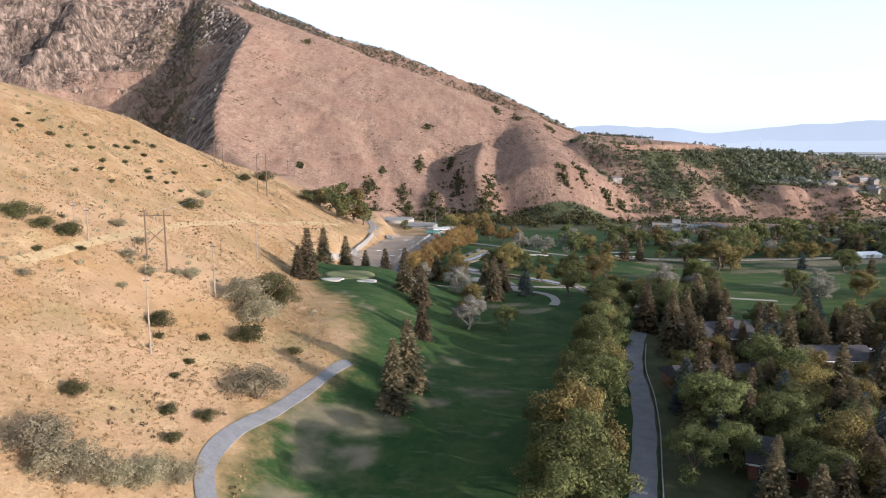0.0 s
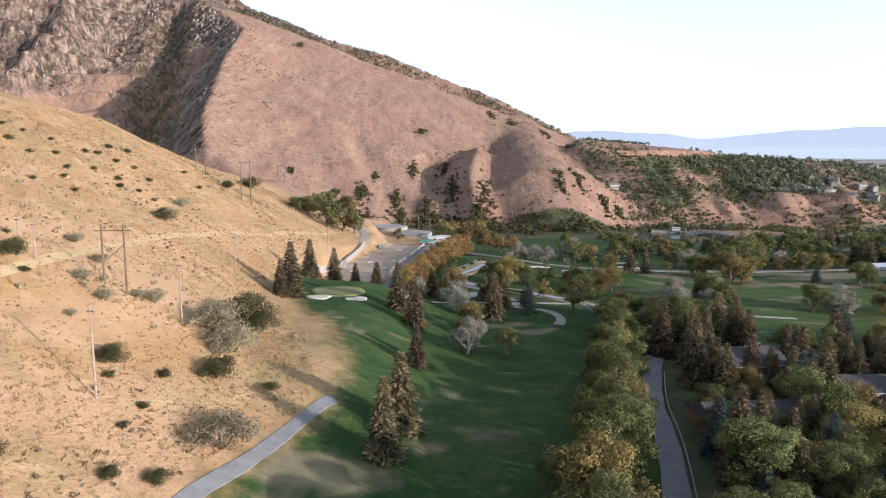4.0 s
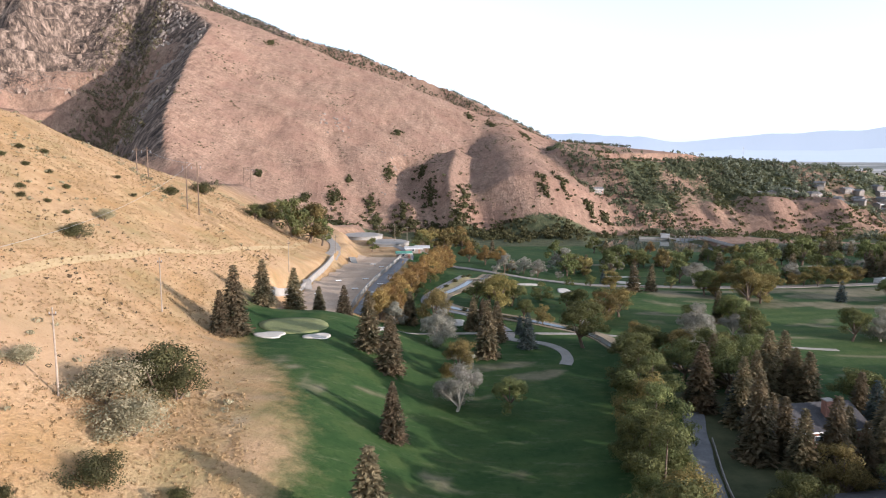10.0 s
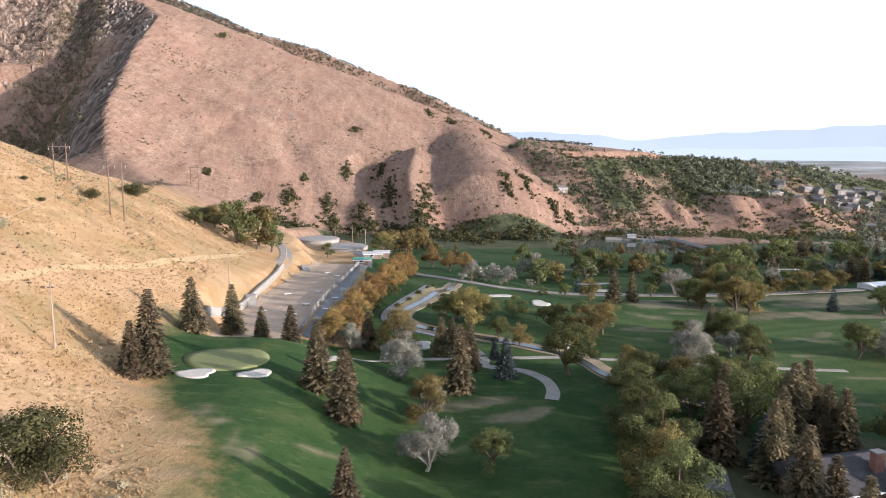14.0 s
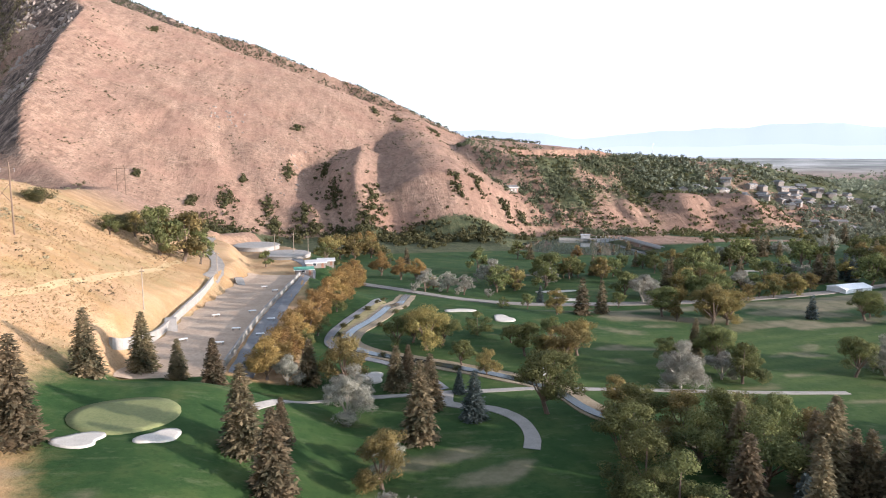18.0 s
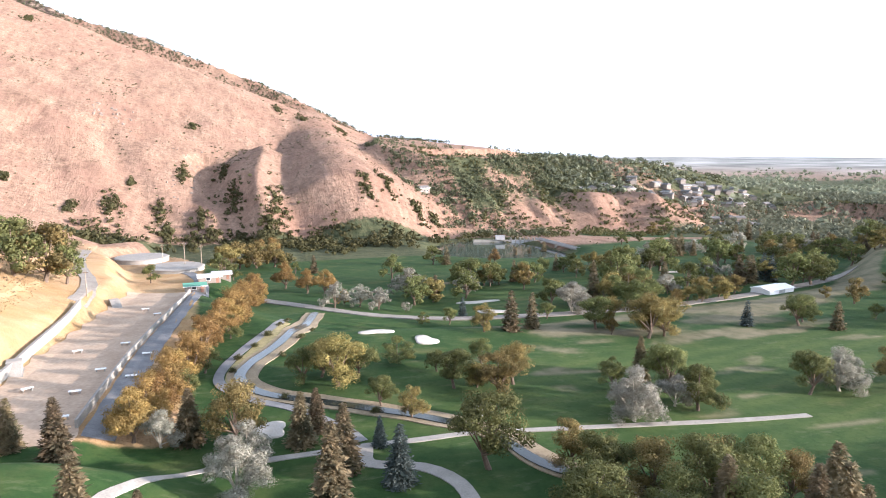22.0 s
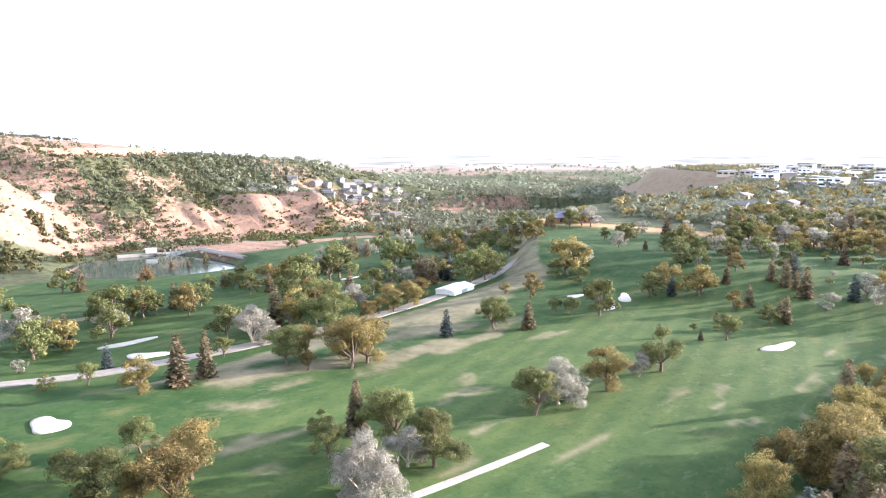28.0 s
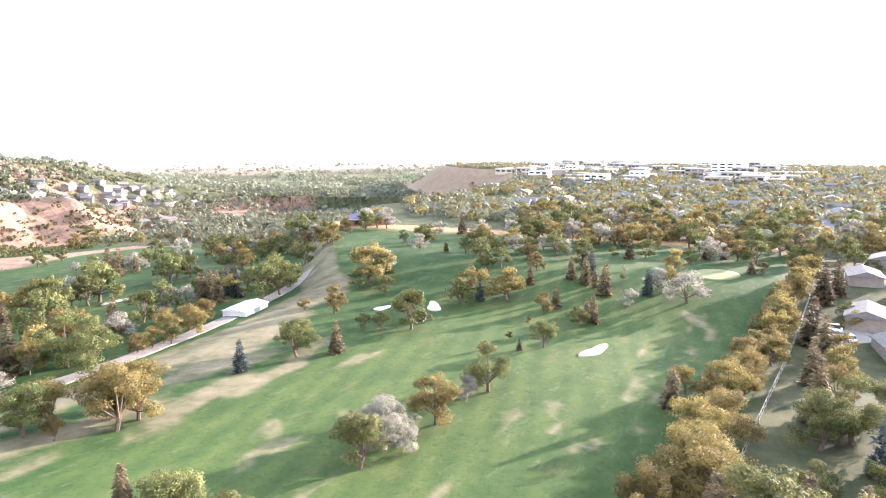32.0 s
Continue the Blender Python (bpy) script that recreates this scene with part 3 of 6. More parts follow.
fair = 0.3 * blob(gx, gy, 5, 140, 22, 50, 0) + blob(gx, gy, 90, 215, 70, 22, 5) * 1.0 + blob(gx, gy, 180, 200, 90, 40, 0) + blob(gx, gy, 120, 320, 70, 18, 25)
fair = np.clip(fair, 0, 1) * (0.5 + 0.6 * stripes)
bx, by = np.gradient(gz, axis=1) / np.gradient(gx, axis=1), np.gradient(gz, axis=0) / np.gradient(gy, axis=0)
steep = np.hypot(bx, by)
spur_d, _, spur_s = off_line(gx, gy, SPUR)
west_d, _, _ = off_line(gx, gy, WEST)
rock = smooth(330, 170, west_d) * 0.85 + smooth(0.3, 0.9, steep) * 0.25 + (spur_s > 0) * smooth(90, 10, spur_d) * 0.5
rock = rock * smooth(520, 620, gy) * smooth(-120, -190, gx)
far_tint = smooth(360, 460, gy - 0.4 * gx * (gx < 0))
bench_d, _, bench_s = off_line(gx, gy, BENCH)
woods = smooth(175, 210, gx) * smooth(120, 60, bench_d) * (bench_s > 0) * (0.6 + 0.6 * fractal(gx, gy, 40, 3, 12)) + smooth(900, 1150, np.hypot(gx, gy)) * (gz < 35) * (0.75 + 0.5 * fractal(gx, gy, 260, 3, 33))
# pale field patches far out, part of the haze painted on the plain
haze_field_mask = smooth(1400, 2600, np.hypot(gx, gy)) * (0.25 + 0.8 * fractal(gx, gy * 1.5, 420, 3, 34))
bare = bare + 0.42 * blob(wx, wy, -13, 72, 7, 22, 8) + haze_field_mask + 1.6 * smooth(46, 30, np.abs(side_d - 32)) * smooth(600, 740, gx)
woods = woods + smooth(420, 520, gx) * smooth(600, 500, gy) * 0.5
woods = woods + 0.85 * smooth(325, 350, gx) * smooth(620, 560, gy - 0.2 * (gx - 330)) * (gz < 30) + 0.9 * smooth(452, 468, gy) * smooth(575, 550, gy) * smooth(215, 195, gx) * smooth(-110, -90, gx) * smooth(6, 0, gz)
woods = woods * (1 - smooth(50, 34, np.abs(side_d - 32)) * smooth(600, 740, gx))
woods = woods * (1 - 0.6 * np.clip(haze_field_mask, 0, 1)) * smooth(2900, 1700, np.hypot(gx, gy))
woods = woods + smooth(33, 38, gx - 0.22 * (gy - 120)) * smooth(168, 158, gy + 0.05 * gx) * 0.85
# alpha marks where the plain takes its haze-paled colour
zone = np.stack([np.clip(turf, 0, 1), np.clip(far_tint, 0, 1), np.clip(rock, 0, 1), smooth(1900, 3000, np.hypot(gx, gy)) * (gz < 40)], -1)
cover = np.stack([np.clip(fair, 0, 1), np.clip(bare, 0, 1), np.clip(woods, 0, 1), np.ones_like(gx)], -1)
ny, nx = gx.shape
idx = np.arange(nx * ny).reshape(ny, nx)
quads = np.stack([idx[:-1, :-1], idx[:-1, 1:], idx[1:, 1:], idx[1:, :-1]], -1).reshape(-1, 4)
me = bpy.data.meshes.new("ground")
me.vertices.add(nx * ny)
me.vertices.foreach_set("co", np.stack([gx, gy, gz], -1).astype(np.float32).ravel())
me.loops.add(quads.size)
me.loops.foreach_set("vertex_index", quads.astype(np.int32).ravel())
me.polygons.add(len(quads))
me.polygons.foreach_set("loop_start", np.arange(0, quads.size, 4, dtype=np.int32))
me.polygons.foreach_set("use_smooth", np.ones(len(quads), dtype=bool))
me.update(calc_edges=True)
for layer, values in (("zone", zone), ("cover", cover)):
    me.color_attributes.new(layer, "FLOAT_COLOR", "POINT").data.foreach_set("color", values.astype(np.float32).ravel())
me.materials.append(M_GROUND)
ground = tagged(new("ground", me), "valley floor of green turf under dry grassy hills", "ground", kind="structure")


def rounded(line, step=1.5):
    """A smooth curve through the points of a line."""
    p = [Vector(q) for q in line]
    p = [p[0] * 2 - p[1]] + p + [p[-1] * 2 - p[-2]]
    out = []
    for a, b, c, d in zip(p, p[1:], p[2:], p[3:]):
        k = max(2, int((c - b).length / step))
        for j in range(k):
            u = j / k
            out.append(0.5 * (2 * b + (c - a) * u + (2 * a - 5 * b + 4 * c - d) * u * u + (3 * b - a - 3 * c + d) * u ** 3))
    out.append(p[-2])
    return out


def strip(name, line, width, mat, lift=0.12, thick=0.4, label="", category="path", across=3, crown=0.0, flat=None):
    """A path laid over the ground: a slab with edges."""
    pts = rounded([(*q, 0) for q in line])
    verts, faces = [], []
    rows = across + 2
    for k, p in enumerate(pts):
        w = (pts[min(k + 1, len(pts) - 1)] - pts[max(k - 1, 0)]).normalized()
        side = Vector((w.y, -w.x, 0))
        wid = width * (1 + 0.05 * math.sin(k * 0.9))
        for j in range(across):
            q = p + side * wid * (j / (across - 1) - 0.5)
            z = (height(q.x, q.y) if flat is None else flat) + lift + crown * (1 - abs(2 * j / (across - 1) - 1))
            if j == 0:
                verts.append((q.x, q.y, z - thick))
            verts.append((q.x, q.y, z))
            if j == across - 1:
                verts.append((q.x, q.y, z - thick))
    for k in range(len(pts) - 1):
        for j in range(rows - 1):
            a = k * rows + j
            faces.append((a, a + 1, a + rows + 1, a + rows))
    ob = new(name, from_lists(name, verts, faces, mat))
    return tagged(ob, label, category, kind="structure")


def pad(name, cx, cy, rx, ry, turn, mat, lift=0.1, dish=0.0, label="", category="", lobes=0.12, seed=0, kind="structure"):
    """A rounded patch laid over the ground."""
    rng = random.Random(seed)
    ph = [rng.uniform(0, 6.28) for _ in range(3)]
    verts, faces = [], []
    c, s = math.cos(radians(turn)), math.sin(radians(turn))
    rings, seg = 5, 28
    verts.append((cx, cy, height(cx, cy) + lift - dish))
    for r in range(1, rings + 2):
        for k in range(seg):
            a = k * math.tau / seg
            g = min(r, rings) / rings * (1 + lobes * math.sin(2 * a + ph[0]) + lobes * 0.8 * math.sin(3 * a + ph[1]))
            u, v = rx * g * math.cos(a), ry * g * math.sin(a)
            x, y = cx + u * c - v * s, cy + u * s + v * c
            verts.append((x, y, height(x, y) + (lift - dish * (1 - (r / rings) ** 2) if r <= rings else -0.3)))
    for k in range(seg):
        faces.append((0, 1 + k, 1 + (k + 1) % seg))
    for r in range(rings):
        for k in range(seg):
            a, b2 = 1 + r * seg + k, 1 + r * seg + (k + 1) % seg
            faces.append((a, a + seg, b2 + seg, b2))
    me = from_lists(name, verts, faces, mat)
    me.polygons.foreach_set("use_smooth", np.ones(len(me.polygons), dtype=bool))
    return tagged(new(name, me), label, category, kind=kind)


# cart paths, lanes, canal
strip("path_1", [(-15.5, 110), (-17, 108), (-20.5, 99), (-23.5, 90), (-25.8, 81), (-26.2, 73), (-25, 67.5), (-22, 61), (-17, 53), (-13, 40), (-12, 20), (-15, -5)], 2.0, M_ASPHALT, label="grey asphalt cart path along the foot of the hill")
strip("path_2", [(-10.5, 180), (-9.4, 183.1), (-7.4, 186.2), (-3.9, 191.6), (1, 195.6), (8, 196.6), (14.4, 197), (21, 197.5), (29, 197.5), (38, 198), (48, 197), (61, 196), (81, 195), (97, 194.5)], 1.4, M_CONCRETE, label="pale concrete cart path across the fairway")
strip("path_3", [(21, 197), (20.5, 192), (27, 189), (30, 184), (30, 178), (28.5, 173.5)], 2.3, M_CONCRETE, label="pale concrete cart path ending on the turf")
strip("path_4", [(21, 199), (19, 205), (13, 214), (6, 221), (2, 230), (3, 240), (8, 254), (14, 268), (18, 282)], 1.9, M_ASPHALT, label="pale concrete cart path beside the canal")
strip("road_1", [(6, 5), (12, 35), (19, 60), (25.8, 83), (28.3, 91.3), (30.6, 99.6), (32.8, 109), (35.4, 122.6), (40, 138), (45, 152)], 3.3, M_ASPHALT, label="narrow grey asphalt lane below the tree row", category="road")
strip("canal_bank", [(60, 168), (45, 184), (41, 197), (33, 205), (22, 213), (10, 222), (6, 231), (8, 240), (15, 254), (22, 275), (27, 293)], 5.4, M_BANK, lift=0.15, label="dry earthen bank beside the canal", category="bank")
strip("canal", [(60, 168), (44, 184), (40, 196.5), (33, 204.5), (22, 212.5), (9.5, 221.5), (5.5, 231), (7.5, 240), (14.5, 254), (22, 275), (27, 293)], 2.0, M_CANAL, lift=0.3, label="narrow irrigation canal with shaded water", category="canal")
strip("verge", [(17.2, 276), (14, 264), (10.6, 253), (7.4, 244.5), (5.0, 237), (4.6, 230.5), (6.5, 224.5)], 3.0, M_VERGE, lift=0.11, label="strip of dry grass between the path and the canal", category="verge")
strip("road_2", [(8, 335), (20, 312), (38, 293), (60, 286), (90, 281), (120, 280), (148, 283), (175, 289), (205, 298), (240, 312)], 4.6, M_GRAVEL, lift=0.25, thick=1.0, label="pale gravel track along the bank", category="road")

strip("track", [(-60.5, 95), (-59.3, 118), (-60, 140), (-60.3, 163), (-57.6, 181), (-54.6, 200), (-48.4, 224), (-45.5, 250), (-43.5, 276), (-41.5, 305)], 1.7, M_TRACK, lift=0.05, thick=0.35, label="pale dusty track across the dry hillside", category="track")

# greens and bunkers
pad("green", -24.3, 175.6, 6.4, 6.2, 0, M_GREEN, 0.12, 0, "smooth oval putting green", "green", 0.04, 1)
for k, (cx, cy, rx, ry, turn) in enumerate([(-27.5, 168, 3.0, 1.8, 0), (-18.8, 168.8, 2.4, 1.7, 30), (45, 248, 3.4, 2.6, 60), (36, 257, 3.4, 2.0, 0), (80, 308, 6, 2.2, 0), (78, 292, 3, 4, 40),
                                            (9, 206.5, 2.6, 2.4, 0), (177, 187, 5.2, 2.0, -10), (186, 235, 3.4, 1.5, 10), (199, 238, 4.6, 1.9, 40), (192, 251, 3, 1.5, 0), (181, 347, 5, 2, 10)]):
    pad("bunker", cx, cy, rx, ry, turn, M_SAND, 0.2, 0.04, "pale sand bunker set in the turf", "bunker", 0.2, k)

# ---- trees ----
def leaf_quads(verts, faces, rng, centre, r, count, size, flat=0.8):
    for _ in range(count):
        d = Vector((rng.gauss(0, 1), rng.gauss(0, 1), rng.gauss(0, 1))).normalized()
        p = Vector(centre) + Vector((d.x * r, d.y * r, d.z * r * flat)) * rng.uniform(0.62, 1.05)
        n = (d + Vector((rng.uniform(-1, 1), rng.uniform(-1, 1), rng.uniform(-0.6, 1))) * 0.45).normalized()
        a = n.orthogonal().normalized()
        a.rotate(Matrix.Rotation(rng.uniform(0, 6.28), 3, n))
        b = n.cross(a)
        s = size * rng.uniform(0.6, 1.3)
        k = len(verts)
        verts += [tuple(p + a * s), tuple(p + b * s * 0.6), tuple(p - a * s * 0.9 + n * s * 0.2), tuple(p - b * s * 0.6)]
        faces.append((k, k + 1, k + 2, k + 3))


def broad_tree(seed, mat, bark, clumps=76, leaves=150, spread=0.5, low=0.09, name="broadleaf_tree", size=0.0132):
    """A tree of height 1: tapered trunk with limbs to uneven lobes, each a body of leaf clumps, with gaps between them."""
    rng = random.Random(seed)
    root = new(name)
    bm = bmesh.new()
    fork = Vector((rng.uniform(-0.05, 0.05), rng.uniform(-0.05, 0.05), low + 0.1))
    tube(bm, (0, 0, -0.04), fork, 0.034, 0.024, 7)
    lobes = [(Vector((rng.uniform(-0.1, 0.1) * spread, rng.uniform(-0.1, 0.1) * spread, 0.76)), rng.uniform(0.17, 0.21))]
    count = rng.choice((6, 7, 8))
    turn = rng.uniform(0, 6.28)
    for k in range(count):
        a = turn + k * math.tau / count + rng.uniform(-0.35, 0.35)
        h = rng.uniform(0.0, 1.0)
        d = spread * rng.uniform(0.48, 0.68) * (1 - 0.35 * h)
        r = rng.uniform(0.36, 0.48) * spread
        lobes.append((Vector((d * math.cos(a), d * math.sin(a), low + 0.16 + (0.52 - low) * h)), r))
    for c, r in lobes:
        tube(bm, fork * rng.uniform(0.8, 1), c, 0.016, 0.005, 5)
    part("trunk", bm, bark, root)
    verts, faces = [], []
    weight = [r * r for _, r in lobes]
    for k in range(clumps):
        c, r = lobes[k % len(lobes)] if k < 2 * len(lobes) else rng.choices(lobes, weight)[0]
        d = Vector((rng.gauss(0, 1), rng.gauss(0, 1), rng.gauss(0.25, 1))).normalized()
        p = c + Vector((d.x * r, d.y * r, d.z * r * 0.85)) * rng.uniform(0.35, 0.85)
        leaf_quads(verts, faces, rng, p, rng.uniform(0.075, 0.13), leaves, size)
    crown = new("crown", from_lists("crown", verts, faces, mat))
    crown.parent = root
    return root


def spruce_tree(seed, mat, name="spruce_tree", wide=0.29, tiers=46, fans=5, fine=1.35):
    """A conifer of height 1: straight trunk, tiers of drooping boughs with ragged needle fans."""
    rng = random.Random(seed)
    root = new(name)
    bm = bmesh.new()
    tube(bm, (0, 0, -0.03), (0, 0, 0.97), 0.02, 0.002, 6)
    part("trunk", bm, M_BARK, root)
    verts, faces = [], []
    for k in range(tiers):
        h = 0.04 + 0.94 * (k / tiers) + rng.uniform(-0.008, 0.008)
        r = wide * (1 - h) ** 0.74 * rng.uniform(0.8, 1.12) + 0.01
        count = max(5, int((18 * (1 - h) + 4) * fine))
        for j in range(count):
            a = j * math.tau / count + rng.uniform(-0.3, 0.3) + k
            rr = r * rng.uniform(0.62, 1.12)
            d, s = Vector((math.cos(a), math.sin(a), 0)), Vector((-math.sin(a), math.cos(a), 0))
            base, tip = Vector((0, 0, h)), d * rr + Vector((0, 0, h - rr * rng.uniform(0.2, 0.45)))
            for m in range(fans):
                u0 = 0.3 + 0.7 * m / fans
                p = base.lerp(tip, u0)
                w = (0.02 + 0.017 * (1 - h)) / fine * rng.uniform(0.7, 1.3)
                out = (d * rng.uniform(0.5, 1.2) + s * rng.uniform(-0.9, 0.9) + Vector((0, 0, rng.uniform(-0.5, 0.35)))).normalized() * w * 2.2
                flat = (s + Vector((0, 0, rng.uniform(-0.7, 0.7)))).normalized() * w * 0.75
                i = len(verts)
                verts += [tuple(p - out * 0.35), tuple(p + out * 0.25 + flat), tuple(p + out), tuple(p + out * 0.25 - flat)]
                faces.append((i, i + 1, i + 2, i + 3))
    crown = new("crown", from_lists("crown", verts, faces, mat))
    crown.parent = root
    return root


def bush(seed, mat, name="shrub", clumps=30, leaves=210, size=0.022):
    """A shrub of height 1 with stems and leaf clumps."""
    rng = random.Random(seed)
    root = new(name)
    for k in range(3):
        a, bm = k * 2.1, bmesh.new()
        tube(bm, (0, 0, -0.1), (0.3 * math.cos(a), 0.3 * math.sin(a), 0.45), 0.03, 0.012, 5)
        part("stem", bm, M_BARK, root)
    verts, faces = [], []
    for k in range(clumps):
        a, d = rng.uniform(0, 6.28), rng.uniform(0, 0.5)
        leaf_quads(verts, faces, rng, (d * math.cos(a), d * math.sin(a), rng.uniform(0.25, 0.72) - d * 0.25), rng.uniform(0.18, 0.3), leaves, size)
    crown = new("foliage", from_lists("foliage", verts, faces, mat))
    crown.parent = root
    return root


KINDS = {
    "leaf": ([broad_tree(s, M_LEAF, M_BARK) for s in (1, 2, 3)], "green broadleaf tree with a rounded uneven crown", "tree"),
    "gold": ([broad_tree(s, M_GOLD, M_BARK, spread=0.46, low=0.07, name="yellowing_tree") for s in (4, 5, 6)], "broadleaf tree with yellowing olive-green leaves", "tree"),
    "amber": ([broad_tree(s, M_AMBER, M_BARK, spread=0.42, low=0.0, name="amber_tree") for s in (18, 19)], "broadleaf tree turning amber and orange", "tree"),
    "olive": ([broad_tree(s, M_OLIVE, M_PALEBARK, clumps=100, low=0.0, spread=0.58, name="olive_tree") for s in (7, 8)], "silvery pale-leaved tree with an open crown", "tree"),
    "spruce": ([spruce_tree(s, M_SPRUCE) for s in (9, 10, 11)], "dark green spruce with drooping boughs", "tree"),
    "blue": ([spruce_tree(s, M_BLUE, wide=0.33) for s in (12, 13)], "blue-grey spruce with dense boughs", "tree"),
    "scrub": ([bush(s, M_SCRUB) for s in (14, 15)], "low olive-green shrub on the dry slope", "shrub"),
    "sage": ([bush(s, M_SAGE) for s in (16, 17)], "grey-green sagebrush on the dry slope", "shrub"),
}
FAR = {kind: [broad_tree(s, m, b, 48, 60, w, low, nm, 0.025) for s in (21, 22, 23)] for kind, m, b, w, low, nm in (
    ("leaf", M_LEAF, M_BARK, 0.5, 0.07, "broadleaf_tree"), ("gold", M_GOLD, M_BARK, 0.48, 0.05, "yellowing_tree"), ("olive", M_OLIVE, M_BARK, 0.6, 0.05, "olive_tree"))}
FAR["spruce"] = [spruce_tree(s, M_SPRUCE, wide=0.3, tiers=28, fans=3, fine=0.8) for s in (24, 25)]
FAR["blue"] = [spruce_tree(26, M_BLUE, wide=0.33, tiers=28, fans=3, fine=0.8)]
planted = random.Random(5)
used = set()


def plant(kind, spots, group="", label=""):
    """Trees of one kind at (x, y, height)."""
    made, text, category = KINDS[kind]
    for x, y, h in spots:
        h = h * (1.0 if kind in ("scrub", "sage") else 1.12)
        proto = planted.choice(FAR[kind] if kind in FAR and (y > 292 or x > 175 or (kind in ("spruce", "blue") and (y > 225 or x > 90))) else made)
        wide = h * (planted.uniform(0.88, 1.1) if kind in ("spruce", "blue") else planted.uniform(0.98, 1.28))
        m = Matrix.LocRotScale((x, y, height(x, y)), Euler((0, 0, planted.uniform(0, 6.28))), None)
        if proto in used:
            t = copy_thing(proto, m)
        else:
            used.add(proto)
            t = proto
            t.matrix_basis = m
        t.scale = (wide, wide, h)
        tagged(t, label or text, category, group)
        if kind in ("scrub", "sage"):
            t.scale = (h * 1.3, h * 1.3, h)


# PLANTING
plant("spruce", [(-7.4, 97.8, 10), (-5.6, 106.3, 10.4), (-4.2, 136.4, 6.4)], "conifers and broadleaf trees on the first fairway")
plant("spruce", [(-35.3, 164.4, 7.4), (-33.5, 167.1, 11.5), (-33.8, 191.9, 9.5), (-29.9, 208.1, 9.6), (-23.2, 202.7, 6.3), (-16.9, 197.9, 8), (-9.5, 168.7, 10.2), (-5.4, 160.2, 9.3), (-2, 204.8, 7.4), (13.6, 178.6, 10.9), (12.7, 200.2, 7.2), (-4.1, 133.1, 6.9)], "conifers round the green")
plant("blue", [(23, 185.3, 7.2)], "conifers round the green")
plant("olive", [(5, 196.1, 5.7), (5.6, 149.3, 7.6)], "conifers round the green")
plant("gold", [(7.1, 165.4, 7.2)], "conifers round the green")
plant("leaf", [(14, 148.9, 5.9)], "conifers round the green")
plant("spruce", [(-5.2, 174, 5.7), (15.3, 204.2, 6.2), (17.1, 191.3, 8.2), (78.3, 216.5, 8), (68.5, 255.2, 9.2), (74.7, 256.8, 8.3)], "trees inside the canal bend")
plant("blue", [(23.1, 196.9, 4.1)], "trees inside the canal bend")
plant("olive", [(-5.6, 203.8, 5.4), (4.2, 186.9, 6.5), (8, 170.1, 4.3), (64.4, 197.3, 8.2), (75.9, 202.6, 5.6), (107.8, 295.5, 6.6), (117, 207.1, 5.3)], "trees inside the canal bend")
plant("gold", [(3.9, 203.2, 9.4), (30.1, 205.6, 5.2), (21.7, 222.7, 9.8), (19.5, 228.5, 7), (47.6, 212.5, 8.4), (52.5, 217.6, 7.6), (46, 183.7, 7.1), (45.3, 170.3, 5.1), (61.2, 254.2, 7.1), (95.5, 254.6, 8.1), (103.6, 250.1, 9.3), (109.3, 250.7, 8.4)], "trees inside the canal bend")
plant("leaf", [(35.3, 186.4, 10.3), (26.8, 211.6, 5.1), (15.9, 225.6, 6.6), (34.8, 233.8, 5.3), (41.2, 217.6, 7.1), (78.7, 209.1, 9.3), (78.7, 200, 8), (69.1, 211.7, 5.5), (106.1, 203.3, 8.5), (145.3, 244.4, 8.4), (88, 339.3, 10.3), (100.4, 344.5, 8.4)], "trees inside the canal bend")
plant("amber", [(-9.2, 205, 7.6), (-8, 212.5, 7.3), (-5.7, 220.3, 8.8), (-3.2, 233.4, 8.5), (-1.4, 248.5, 8.1), (2.3, 260.1, 8.7), (5.2, 271.9, 9), (7.7, 285.5, 8.1), (11.5, 317.1, 8.8), (22, 461.8, 11.4), (28.5, 467.2, 11.9), (24.1, 351.7, 9.2), (29.8, 334.9, 8.2), (36, 335.4, 7.9)], "autumn trees along the yard")
plant("amber", [(-7, 209, 5.5), (-6.8, 216, 6.5), (-4.6, 227, 7), (-2.3, 241, 7), (0.4, 254, 7), (3.8, 266, 7.6), (6.4, 278, 7.2), (9.3, 296, 7.4), (10.4, 306, 7.6), (13, 326, 7.8)], "autumn trees along the yard")
plant("leaf", [(-10.6, 209, 4.5), (-3.4, 222, 5.2), (-0.6, 237, 5), (4.4, 260, 5.4)], "autumn trees along the yard")
plant("leaf", [(-19.4, 349.2, 6.3), (18.5, 453.2, 10.5)], "autumn trees along the yard")
plant("olive", [(33.7, 302.1, 7.6), (41.4, 304.5, 6.8), (46.1, 300.2, 6.7)], "autumn trees along the yard")
plant("leaf", [(68, 372.7, 10.2), (59.8, 309.7, 9.6), (69.3, 321.9, 6.5), (115.9, 349.6, 7.5), (126.7, 356.7, 7.7), (140.4, 363.4, 6.7), (138.4, 319.2, 13.1), (160.1, 348.9, 12.4), (136, 323.1, 8.6)], "trees on the lower course")
plant("gold", [(92.4, 249.2, 4.1), (99.8, 244.9, 10.9), (104.9, 245.7, 8.8), (45.3, 217.4, 4.7), (182.1, 260.2, 8.2), (125.6, 200.8, 9.1), (211.9, 230.9, 9.1), (216.9, 222.5, 8.2), (203.1, 207, 6.1)], "trees on the upper course")
